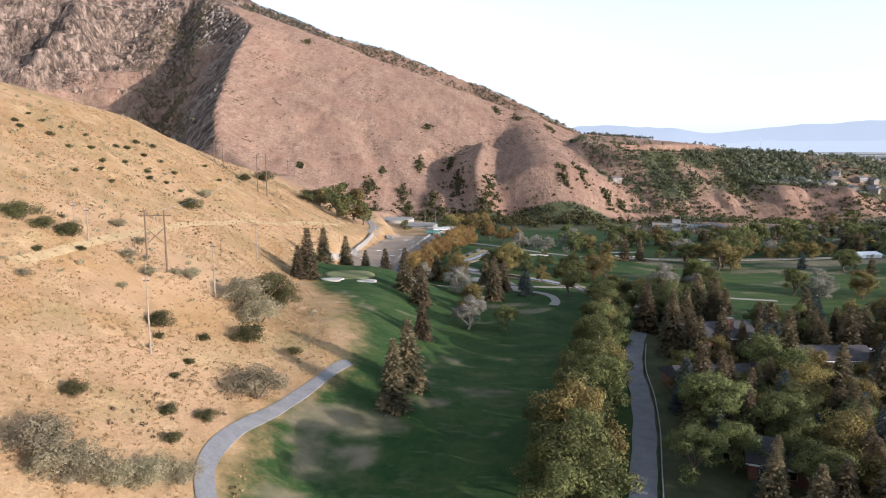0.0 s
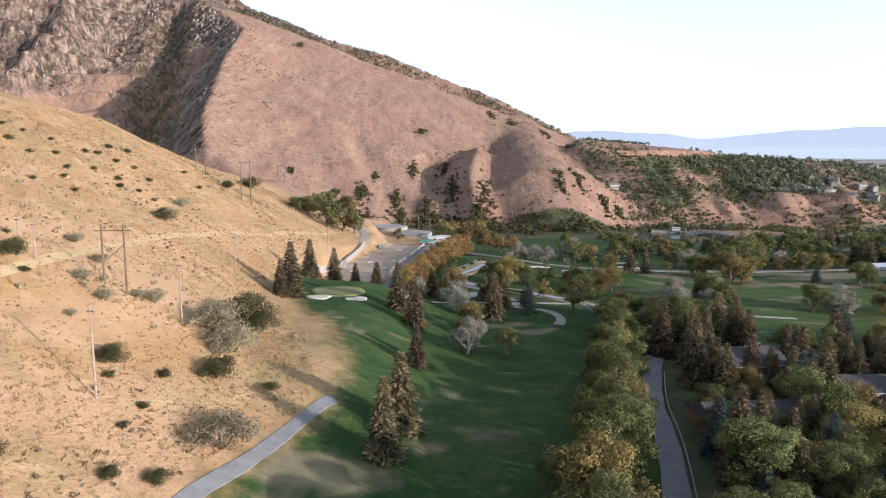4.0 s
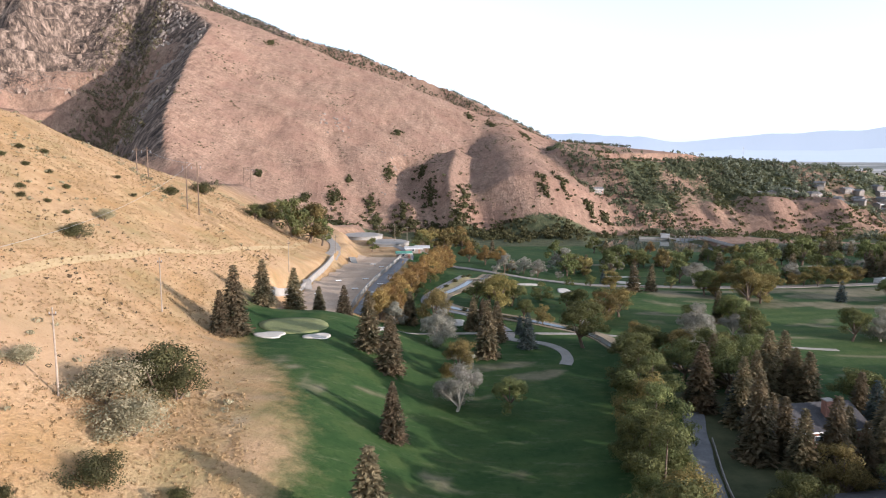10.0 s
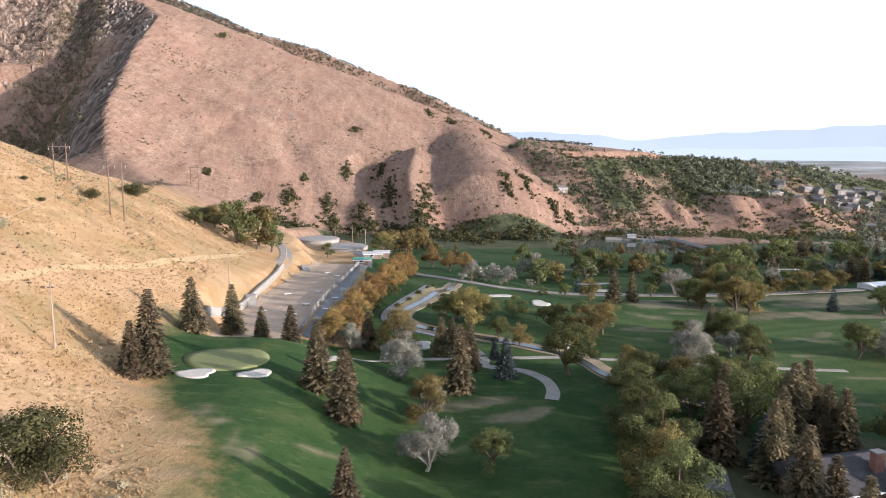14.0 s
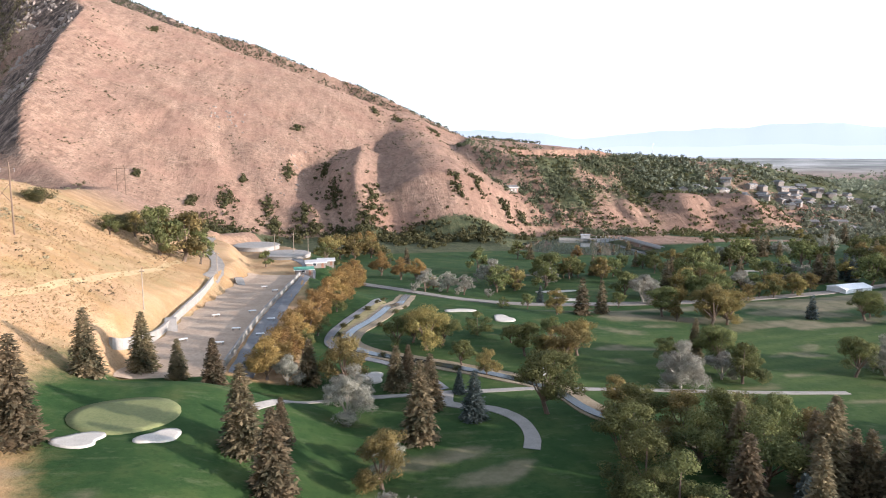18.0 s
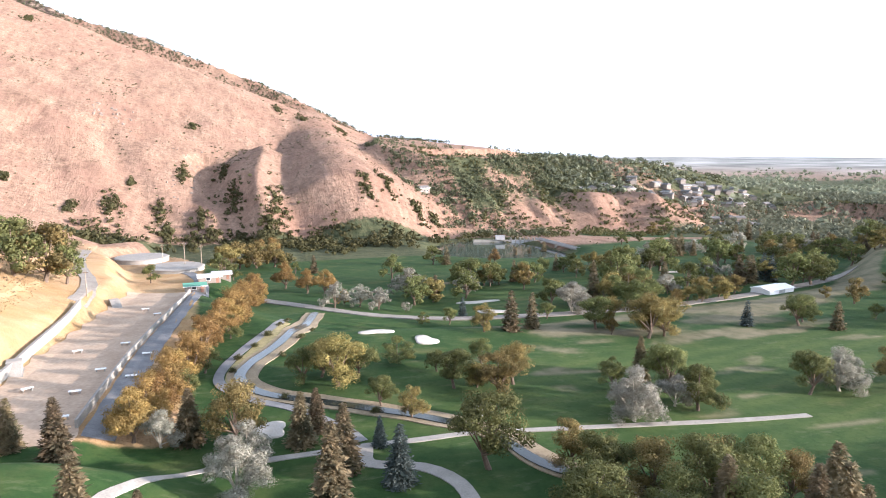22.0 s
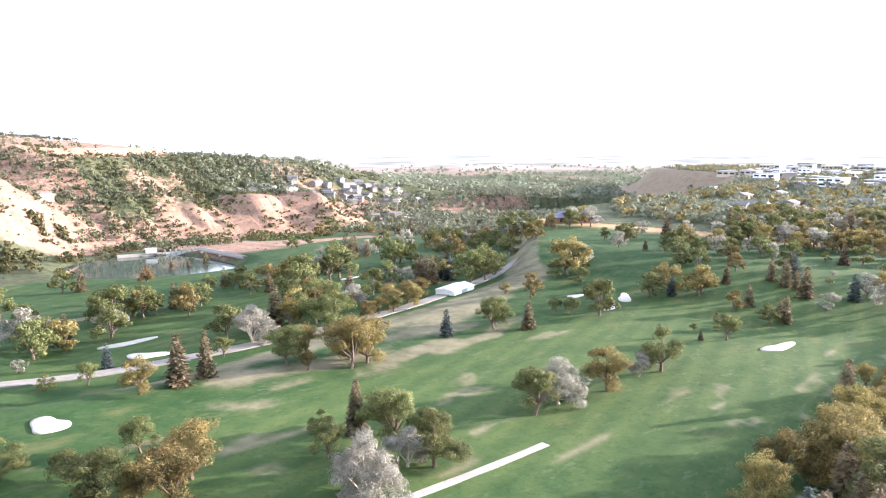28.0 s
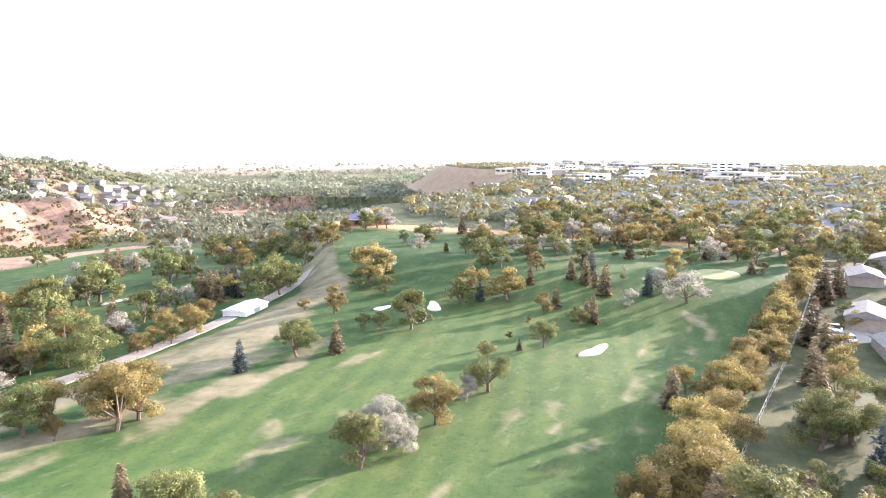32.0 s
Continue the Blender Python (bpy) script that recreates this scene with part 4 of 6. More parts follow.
plant("spruce", [(151.3, 238.3, 6.8), (228.6, 219.5, 6.1), (210.1, 205.8, 5.9), (237.6, 209.1, 6.6), (233.4, 203.6, 8.1), (225, 195.6, 8.5), (200.8, 193.1, 6.9)], "trees on the upper course")
plant("leaf", [(88.8, 276.7, 4.8), (91.2, 254.3, 8.5), (80.7, 212.8, 7.3), (81.4, 203.8, 6.6), (75, 220.7, 3.4), (51.1, 229.6, 5.4), (41, 227.2, 4.2), (143.3, 198.8, 9.3), (182.6, 236.9, 8.4), (171.5, 239, 5), (203.8, 232.4, 8.1), (175, 198.1, 6.4), (195.6, 195.5, 5.9)], "trees on the upper course")
plant("olive", [(66.7, 201.2, 7.5), (113.6, 203.4, 8.2), (137, 200.5, 4.9), (216.6, 187.5, 5.1)], "trees on the upper course")
plant("blue", [(132, 248.4, 6.3), (240.7, 203.5, 8.3)], "trees on the upper course")
plant("olive", [(100, 282.1, 8.7), (53.7, 296.8, 3.2)], "trees on the lower course")
plant("leaf", [(122.6, 288.1, 12), (123.1, 281.3, 11.7), (110, 342.2, 7.5), (116.1, 341.4, 7.7), (65.7, 335.5, 7), (60.6, 278.1, 4.8), (53.4, 279.1, 3.3), (164, 351, 11.2), (213.4, 356.1, 11.7), (171.5, 313, 10.3), (194.4, 296.5, 12.6), (202.3, 295.3, 11.8), (179.8, 352.4, 14)], "trees on the lower course")
plant("gold", [(95.5, 341, 8.5), (67.1, 313.9, 7.9), (147.2, 353.4, 9.8), (160.4, 356.9, 10.2), (147.3, 285.9, 7.6), (156.4, 288.2, 7.4), (165.6, 291.5, 6.8), (135.5, 282.2, 5.2), (139.9, 282.5, 5.2)], "trees on the lower course")
plant("spruce", [(168.7, 476.6, 8.8), (178.5, 478.1, 8.1), (191.2, 484.4, 9.3), (181.3, 307.5, 10.5), (187.8, 308.3, 9.7)], "trees on the lower course")
plant("blue", [(68.2, 288.6, 5.2)], "trees on the lower course")
plant("spruce", [(45.8, 151.1, 10.3), (49.3, 144, 10.4), (65.1, 160.9, 10.9), (61.1, 159.5, 9.6), (48.2, 136.4, 5.2), (53.6, 164.1, 9.1), (58.3, 153.7, 12.4), (64, 156.2, 8.7), (60.7, 143.6, 4), (45.5, 131.8, 11.8), (61.8, 151.5, 10.3), (60.8, 127.6, 8.7), (63.2, 121.7, 12), (87.3, 144.2, 8.6), (58.9, 97, 5.5), (36.6, 94.8, 7.5), (55.9, 100.7, 6.1), (66.3, 132.3, 6.8), (89.4, 140.7, 6)], "conifers among the houses")
plant("blue", [(53.8, 126.3, 6)], "conifers among the houses")
plant("leaf", [(54.3, 159.6, 9.5), (44.8, 86.9, 9.1), (31, 79.8, 7.1), (45.3, 81, 7.9), (49.1, 106.5, 5.6), (69.3, 106.9, 4.6)], "conifers among the houses")
plant("gold", [(45.7, 92, 7.2), (50.3, 80, 8.5)], "conifers among the houses")
plant("gold", [(157.2, 165.5, 5.4), (174.1, 156.6, 7.9), (153.8, 159, 5.9), (137.9, 160.8, 5.8), (117.8, 161.2, 9.4), (150.5, 160.5, 7.1), (184.3, 154.1, 7.3), (202.9, 152.6, 8.1), (221.4, 149.5, 7.3), (242.6, 145.7, 7.9), (112.4, 161.7, 6.8), (163.4, 155, 5.4)], "trees along the boundary fence")
plant("spruce", [(149.3, 166.8, 7.4), (202.4, 143.4, 10.4), (173.4, 144.4, 8.8), (190.9, 141.5, 9.7)], "trees along the boundary fence")
plant("leaf", [(141.5, 144.5, 8.8), (145.6, 141.4, 7.2), (122.7, 146.1, 6)], "trees along the boundary fence")
plant("leaf", [(-59.2, 298.6, 6), (-46.6, 303.1, 15.4), (-36.6, 311.1, 11)], "big shrubs at the end of the hillside")
plant("gold", [(-56.8, 317.8, 8.5), (-40.9, 307.6, 15.7)], "big shrubs at the end of the hillside")
plant("gold", [(213, 221.3, 9.9), (258.6, 229.9, 6.3), (193.3, 208, 2), (236.7, 178.8, 6.8), (256, 180.5, 8), (288, 163.4, 8), (263.7, 155.2, 4.2), (297.5, 220.5, 8.4), (304.4, 219.1, 7.8), (276.5, 254.5, 10.5), (166.3, 209.9, 2.2), (290.7, 141.4, 7.8), (257.7, 145.6, 6.9), (228.6, 149.6, 7.2), (216.5, 150.4, 6.8), (194.6, 152.9, 4.7), (259.1, 142.5, 8), (236.7, 145, 7.3), (216.3, 134, 5.1)], "trees on the upper course")
plant("leaf", [(219.2, 237.1, 6), (213.4, 237, 4.1), (240.6, 239.7, 5.2), (240.7, 193.7, 2.4), (277.9, 204.7, 3.9), (273, 177.3, 5.9), (278.6, 193.6, 7.5), (341.7, 198.1, 7.1), (310, 207.3, 7), (319.4, 214.7, 6.5), (316.9, 245, 8.4), (304.6, 245.2, 6.5), (332.3, 263, 5.4), (325.7, 257.8, 5.3), (268.9, 246.7, 7.3), (265.4, 253, 10.1), (263.3, 256.8, 7.2), (177.9, 207.4, 2), (288.3, 121.8, 3.7), (224.3, 135, 4.8)], "trees on the upper course")
plant("spruce", [(230.6, 199.8, 5.8), (204.1, 195.6, 5.1), (246.4, 175.7, 3.5), (287.7, 174, 6.8), (290.5, 167.9, 6.1), (262.3, 158.3, 5.4), (276.2, 198.5, 6.9), (331, 205.8, 5.8), (341.9, 262.6, 11.1), (264.7, 265.7, 4.4), (170.3, 202.3, 2.5), (235.1, 139.6, 10.3), (243.3, 136, 9.5)], "trees on the upper course")
plant("blue", [(208.8, 228, 5.6), (251.2, 208.4, 6.4), (227.8, 184, 7.2)], "trees on the upper course")
plant("olive", [(232.1, 181.9, 7.3), (251.6, 195.4, 2.1), (287.2, 229.9, 6), (278.6, 223.6, 5.8), (285.9, 233.4, 6)], "trees on the upper course")
plant("leaf", [(149.3, 247.2, 6.9), (175.5, 232.7, 10.2), (209.3, 270.3, 6.1), (170.6, 243.6, 4.4), (282.1, 294.4, 5.7), (281.6, 283.2, 5.6), (223.3, 364.1, 9.9), (222.6, 368.5, 9.2), (224.3, 357.9, 9.1), (211.9, 317, 8.1), (207.2, 303.8, 9.1), (214.6, 301.7, 9.3), (313, 419.1, 10.5), (304, 402.8, 9.1), (274.2, 364.5, 7.1), (311.7, 431.6, 10.6), (321.9, 433, 8.7), (260.4, 359, 5.9), (306.3, 469.6, 7.7), (253.5, 414.7, 8.1), (342.9, 573.1, 11.8), (235.9, 468.9, 8.2), (257.2, 482.5, 6.9), (229.9, 420.6, 8.4), (194.6, 370.2, 11.1), (188.1, 367.6, 12.2), (131.2, 311.4, 7.5), (144.8, 303.1, 4.4), (165.1, 311.3, 2.8), (152.8, 304.4, 5.1)], "trees on the lower course")
plant("leaf", [(143.9, 280.8, 5.6), (260.6, 330.3, 10.5), (394.7, 435.6, 17.7), (504.9, 508.4, 13), (425.3, 469.3, 11.1)], "trees on the lower course")
plant("gold", [(180.9, 269.6, 3.8), (214.4, 268.5, 13.6), (226.8, 272.4, 8.5), (349.4, 532.7, 7.7), (309.3, 542.5, 10.7), (172.9, 376.1, 7.1), (157.8, 362.4, 7.1), (132.7, 306.4, 10.2), (139.9, 306.6, 8.2), (154.7, 283.1, 6.9), (155.5, 294.7, 6.1), (266.2, 324.2, 8.9), (263, 317.1, 8.7), (304.4, 338.3, 7.4)], "trees on the lower course")
plant("spruce", [(351.3, 503.4, 10), (351.8, 492.1, 12.3), (364.9, 495.5, 7.6), (197, 320.2, 8.3), (196.1, 324.4, 7.1)], "trees on the lower course")
plant("blue", [(198.4, 314, 9.6), (196.4, 308, 9.4)], "trees on the lower course")
plant("olive", [(239.7, 282.6, 6.3), (286.5, 396.8, 5.7), (237.5, 407, 5.6), (250.8, 426.8, 4.5), (228.2, 430.8, 5.1), (171.5, 354.7, 10.5), (184.8, 318.6, 6.1)], "trees on the lower course")
plant("spruce", [(193.7, 488.9, 9.1), (140, 370, 7.2), (105.2, 414.9, 8.1)], "conifers on the shore of the reservoir")
plant("amber", [(130.2, 415.5, 6.3)], "conifers on the shore of the reservoir")
plant("leaf", [(99.2, 417, 9.4), (91, 345.4, 10.3), (90.6, 356.2, 7.1), (101.2, 340.1, 7), (108.8, 369.3, 5.9), (152.5, 334.6, 8.1), (173.9, 349.9, 10.4), (149.1, 372.1, 7.4)], "conifers on the shore of the reservoir")
plant("gold", [(179, 383.3, 7.4), (116, 291.4, 7.3)], "conifers on the shore of the reservoir")
plant("olive", [(104.8, 291.9, 7.5)], "conifers on the shore of the reservoir")
plant("gold", [(10.9, 436.7, 13.2), (18.7, 437.8, 13), (27, 438.8, 12.3), (3.9, 428.2, 12.7), (7, 432.8, 12.5)], "tall trees behind the lower course")
plant("leaf", [(2.4, 363, 7.7), (7.4, 395.8, 6.9), (33.5, 407.2, 5.4)], "tall trees behind the lower course")
plant("amber", [(37.6, 308.8, 4.5)], "tall trees behind the lower course")
plant("spruce", [(41.2, 405.6, 7.5)], "tall trees behind the lower course")
plant("spruce", [(39.5, 76.5, 7), (41, 87.5, 8.5), (51, 77.5, 8), (54, 84, 9.5), (38.5, 92, 8), (57, 91, 9), (60, 86, 8)], "conifers among the houses")
plant("leaf", [(43.5, 73.5, 7.5), (36.8, 82, 7)], "conifers among the houses")
plant("gold", [(50, 72.5, 8)], "conifers among the houses")
plant("leaf", [(46, 177, 8), (56, 170, 9.5), (64, 171, 8.5), (49, 166, 8)], "trees beyond the end of the lane")
plant("gold", [(51.5, 173.5, 8.5), (60.5, 174, 7.5), (68.5, 170, 7)], "trees beyond the end of the lane")
plant("leaf", [(41, 107.5, 6), (42, 115, 6.5), (25.5, 226, 7)], "trees by the low houses and the canal")
plant("spruce", [(45.5, 104.8, 8), (50.5, 106, 7)], "conifers among the houses")
plant("gold", [(39.8, 111.5, 5)], "trees by the low houses and the canal")
row = random.Random(8)
LANE = ((14.5, 62, 11), (17, 69, 12), (17.5, 76, 11), (20.5, 83, 12), (21, 90, 11), (26, 96, 11.5), (26, 104, 11), (29, 111, 10), (31, 118, 11), (32, 126, 10), (35, 134, 10.5), (37, 142, 9.5), (39, 150, 10), (41, 159, 9), (43, 168, 9))
plant("leaf", [(x - 2.5 + row.uniform(-1, 1), y, h * 0.93) for x, y, h in LANE[::2]], "tree row along the lane")
plant("leaf", [(x - 3.2 + row.uniform(-1, 1), y, h * 0.93) for x, y, h in LANE[1::4]], "tree row along the lane")
plant("gold", [(x - 2.6 + row.uniform(-1, 1), y, h * 0.93) for x, y, h in LANE[3::4]], "tree row along the lane")
plant("leaf", [(x - 3.2 + row.uniform(-1.2, 1.2), y + 3.5, h * 0.62) for x, y, h in LANE[:-2]], "tree row along the lane")
plant("gold", [(100 + 7.5 * k + row.uniform(-2, 2), 163 - 0.9 * k + row.uniform(-3, 3), row.uniform(6, 9.5)) for k in range(22)], "trees along the boundary fence")


def grove(count, x0, x1, y0, y1, kinds, tall, group, ok=lambda x, y: True, gap=5.0, seed=0):
    """Trees strewn over a stretch of the plan, each its own."""
    rng = random.Random(seed)
    taken = []
    for _ in range(count * 12):
        if len(taken) >= count:
            break
        x, y = rng.uniform(x0, x1), rng.uniform(y0, y1)
        if ok(x, y) and all((x - a) ** 2 + (y - b) ** 2 > gap * gap for a, b in taken):
            taken.append((x, y))
            plant(rng.choice(kinds), [(x, y, rng.uniform(*tall))], group)


def near_line(x, y, line, r):
    return float(off_line(np.array(x), np.array(y), [(*p, 0) for p in line])[0]) < r


HOMES = ((57, 141), (47, 112), (44, 82), (76, 131), (88, 133), (72, 125))
def clear_of_homes(x, y):
    return all((x - a) ** 2 + (y - b) ** 2 > 36 for a, b in HOMES) and x > 42.5 + 0.27 * (y - 120)


grove(175, 36, 116, 56, 158, ("spruce", "spruce", "leaf", "spruce", "gold", "blue", "spruce"), (6, 11), "trees among the houses", clear_of_homes, 3.7, 3)
LOW_FAIRWAY = [(40, 300), (80, 300), (120, 318), (170, 332), (215, 360), (260, 390)]
def lower_ok(x, y):
    return not near_line(x, y, LOW_FAIRWAY, 13) and not near_line(x, y, [(0, 330), (20, 312), (38, 291), (60, 284), (125, 268), (200, 282), (240, 296)], 6) and not (x < 215 and y > 352) and y > 285 + 0.15 * (x - 60) and (x - 182) ** 2 + (y - 293) ** 2 > 200


grove(70, 60, 330, 285, 425, ("leaf", "leaf", "leaf", "gold", "spruce", "olive"), (6.5, 11), "trees on the lower course", lower_ok, 6, 4)
UP_FAIRWAY = [(60, 225), (130, 222), (180, 205), (260, 185), (300, 200)]
plant('scrub', [(4.2, 236, 1.2), (5.5, 244, 1.5), (9, 252, 1.3), (12, 260, 1.6), (15.5, 269, 1.2), (18, 277, 1.4), (7, 226, 1.1), (12, 219, 1.2), (17, 216, 1.0), (25, 209, 1.3), (36, 202, 1.4), (14, 244, 1.2), (19, 256, 1.4), (23, 268, 1.1)], 'shrubs along the canal', 'low olive-green shrub on the canal bank')
grove(30, 205, 340, 170, 300, ("leaf", "gold", "leaf", "spruce", "olive"), (6, 9.5), "trees on the upper course", lambda x, y: not near_line(x, y, UP_FAIRWAY, 20) and not near_line(x, y, [(190, 240), (300, 270)], 9) and y < 270 + 0.3 * (x - 205), 8, 5)
grove(150, 285, 440, 95, 330, ("leaf", "gold", "leaf", "gold", "leaf", "olive", "spruce"), (7, 11), "trees at the edge of the town", lambda x, y: y < 255 + 0.25 * (x - 300) and not (x < 300 and y > 160) and not near_line(x, y, [(340, 136), (450, 122)], 9), 6, 6)
grove(75, 112, 300, 70, 148, ("leaf", "gold", "leaf", "spruce", "blue"), (6, 11), "trees beyond the boundary fence", lambda x, y: y < 152 - 0.11 * (x - 118) - 3 and not (195 < x < 305 and 105 < y < 140), 6.5, 7)
plant("scrub", [(-41.8, 99.1, 2.9), (-40.2, 71.7, 2), (-32.4, 77.6, 1.8), (-28.8, 80.3, 2.1), (-30, 71.7, 1.6), (-32, 107.8, 3.9), (-34.5, 131.7, 7.4), (-31.7, 131.2, 4.8), (-35.5, 92.5, 1.2), (-36.4, 101.6, 1.5), (-35.3, 87.1, 1.1), (-40.7, 95.1, 1.1), (-67.6, 109.1, 4), (-64.7, 110, 2.6), (-61.7, 112.9, 3.4), (-61.1, 102.1, 1.2), (-58.5, 109.4, 1.1), (-64.8, 176.4, 3.6), (-71.6, 247.1, 3.4), (-76.7, 297.5, 6), (-61.1, 309.1, 6.8), (-59.3, 327, 8.5), (-60.5, 366.7, 9), (-24.4, 109.6, 1.7)], "shrubs on the dry hillside")
plant("sage", [(-26.1, 92.3, 5.6), (-32.5, 118.3, 5.8), (-37.2, 122.8, 6.2), (-45.7, 121.8, 2.7), (-53.8, 116.3, 2.1), (-49.4, 113.4, 2.1), (-56.3, 126.3, 2.1), (-61.8, 129.5, 2.1), (-67.5, 194.5, 3.2), (-37, 58.9, 4.3), (-34.6, 58.2, 3.9), (-32.7, 58.6, 3.6), (-31.1, 60.3, 2.9), (-28.8, 62.9, 3.3), (-26.6, 65.3, 2.9), (-37, 61.3, 3.2), (-47.4, 120, 1.7), (-57.4, 92.5, 1.5), (-49.9, 104.7, 1.3)], "shrubs on the dry hillside")
plant("scrub", [(-98.6, 162.3, 1.4), (-96.2, 170.2, 1.5), (-91.2, 169.3, 1.3), (-90.7, 178.7, 1.4), (-85.3, 173.2, 1.4), (-91.8, 194.6, 1.4), (-94.4, 212.8, 1.7), (-87.4, 202.2, 1.5), (-77.3, 181.5, 1.5), (-82.1, 165.2, 1.2), (-76.8, 159.3, 1.2), (-79.8, 185.7, 1.5), (-78.8, 202.1, 1.5), (-81, 152, 1.1), (-84.5, 183.4, 1.3), (-103, 178.8, 1.1), (-101.3, 164.6, 1.3), (-91.8, 218.7, 1.6), (-84.3, 206.1, 1.3), (-106.3, 178.7, 1), (-100, 182.2, 1.1), (-96.6, 187.7, 1.2), (-91.2, 200, 1.6), (-74.9, 186.3, 1.2), (-71.1, 185.8, 1.1), (-80.3, 232.6, 1.3), (-73.1, 224.3, 1.3)], "shrubs on the dry hillside")
plant("leaf", [(-49.2, 330, 9), (-42.6, 347, 9), (-59.6, 347.3, 9)], "shrubs on the dry hillside")
THICKETS = [(-64, 602, 9), (-35, 610, 8), (-9, 596, 8), (-23, 678, 6), (-86, 591, 5), (-57, 654, 4), (-126, 610, 3), (14, 626, 12), (7, 706, 7), (41, 595, 12), (33, 567, 8), (-17, 811, 5), (-207, 1087, 6), (105, 595, 8), (123, 613, 7), (142, 593, 6), (156, 596, 6), (53, 526, 8), (69, 503, 8), (33, 464, 7), (16, 564, 8), (-30, 582, 6), (139, 906, 8), (101, 945, 7), (74, 963, 6)]


# ---- woods, scrub and grass too many to count ----
def stuff(name, mat, label, category, crowns, quads, size, seed):
    """One mesh of many leaf clumps: crowns are (x, y, radius, height)."""
    rng = np.random.default_rng(seed)
    crowns = np.array(crowns)
    n = len(crowns)
    z = np.array([height(x, y) for x, y in crowns[:, :2]])
    d = rng.normal(size=(n, quads, 3))
    d /= np.linalg.norm(d, axis=2, keepdims=True)
    r = rng.uniform(0.55, 1.0, (n, quads, 1))
    p = d * r * np.stack([crowns[:, 2], crowns[:, 2], crowns[:, 3] * 0.5], 1)[:, None, :]
    p[:, :, 0] += crowns[:, 0, None]
    p[:, :, 1] += crowns[:, 1, None]
    p[:, :, 2] += (z + crowns[:, 3] * 0.5)[:, None]
    a = np.cross(d, rng.normal(size=d.shape))
    a /= np.linalg.norm(a, axis=2, keepdims=True)
    b = np.cross(d, a) + d * rng.uniform(-0.4, 0.4, (n, quads, 1))
    s = size * crowns[:, 2][:, None, None] * rng.uniform(0.6, 1.3, (n, quads, 1))
    v = np.stack([p + a * s, p + b * s * 0.7, p - a * s, p - b * s * 0.7], 2).reshape(-1, 3)
    f = np.arange(len(v)).reshape(-1, 4)
    me = bpy.data.meshes.new(name)
    me.vertices.add(len(v))
    me.vertices.foreach_set("co", v.astype(np.float32).ravel())
    me.loops.add(f.size)
    me.loops.foreach_set("vertex_index", f.astype(np.int32).ravel())
    me.polygons.add(len(f))
    me.polygons.foreach_set("loop_start", np.arange(0, f.size, 4, dtype=np.int32))
    me.update(calc_edges=True)
    me.materials.append(mat)
    return tagged(new(name, me), label, category, kind="stuff")


def scatter(count, x0, x1, y0, y1, keep, rad, tall, seed):
    """Crowns strewn over a rectangle where keep(x, y) allows."""
    rng = np.random.default_rng(seed)
    x, y = rng.uniform(x0, x1, count), rng.uniform(y0, y1, count)
    ok = keep(x, y) > rng.uniform(0, 1, count)
    x, y = x[ok], y[ok]
    r = rng.uniform(*rad, len(x))
    return np.stack([x, y, r, r * rng.uniform(*tall, len(x))], 1)


def slope_woods(x, y):
    d, _, s = off_line(x, y, BENCH)
    n = fractal(x, y, 60, 3, 21)
    n2 = fractal(x, y, 110, 3, 20)
    return (s > 0) * smooth(130, 30, d) * smooth(-0.35, 0.1, n2 + 0.4 * n + 0.3 * smooth(330, 210, x)) * 0.65 * smooth(-4, 8, land(x, y)) + (s <= 0) * 0.05 + smooth(48, 8, off_line(x, y, [(205, 690, 0), (190, 640, 0), (196, 600, 0), (215, 575, 0)])[0]) * smooth(-0.35, 0.25, fractal(x, y, 18, 2, 71)) * 0.6


def bare_face(x, y):
    """1 off the bare face of the second bluff, almost 0 on it."""
    d, _, s = off_line(x, y, BLUFF_2)
    return 1 - 0.94 * ((s > 0) & (d < 46))


def bench_top(x, y):
    d, _, s = off_line(x, y, BENCH)
    return bare_face(x, y) * (s <= 0) * smooth(300, 500, x) * smooth(-0.1, 0.3, fractal(x, y, 70, 3, 22)) * 0.8


def town(x, y):
    d, _, s = off_line(x, y, BANK)
    course = (x < 330 + 0.4 * (y - 200)) & (y > 160)
    return (s > 0) * (~course) * smooth(-0.7, 0.2, fractal(x, y, 35, 2, 23)) * (y < 140 + 0.55 * x) * (1 - 0.5 * smooth(620, 720, x))


def low_valley(x, y):
    d, _, s = off_line(x, y, BANK)
    return (s < 0) * (1 - smooth(600, 700, x) * smooth(80, 60, d)) * smooth(300, 400, x - 0.3 * (y - 430)) * (land(x, y) < -14) * smooth(-0.5, 0.2, fractal(x, y, 50, 2, 24))


def far_plain(x, y):
    return smooth(800, 1200, np.hypot(x, y)) * smooth(2700, 1400, np.hypot(x, y)) * (land(x, y) < 0) * smooth(-0.45, 0.35, fractal(x, y, 180, 3, 25))


stuff("slope_woods", M_PINE, "olive and dark green scrub woods on the far slope", "woods", scatter(20000, 150, 620, 560, 860, slope_woods, (0.9, 2.8), (1.2, 2.4), 1), 14, 0.42, 31)
stuff("bench_woods", M_HAZEDLEAF, "green trees among the far houses", "woods", scatter(4000, 300, 1100, 640, 1200, bench_top, (2.5, 5), (1.2, 1.8), 2), 14, 0.42, 32)
stuff("town_trees", M_HAZEDLEAF, "green trees all over the distant town", "woods", scatter(9500, 330, 1150, -60, 620, town, (2.4, 4.6), (1.2, 1.8), 3), 26, 0.3, 33)
stuff("town_trees_gold", M_GOLD, "yellowing trees all over the distant town", "woods", scatter(5500, 330, 1150, -60, 620, town, (2.4, 4.6), (1.2, 1.8), 4), 26, 0.3, 34)
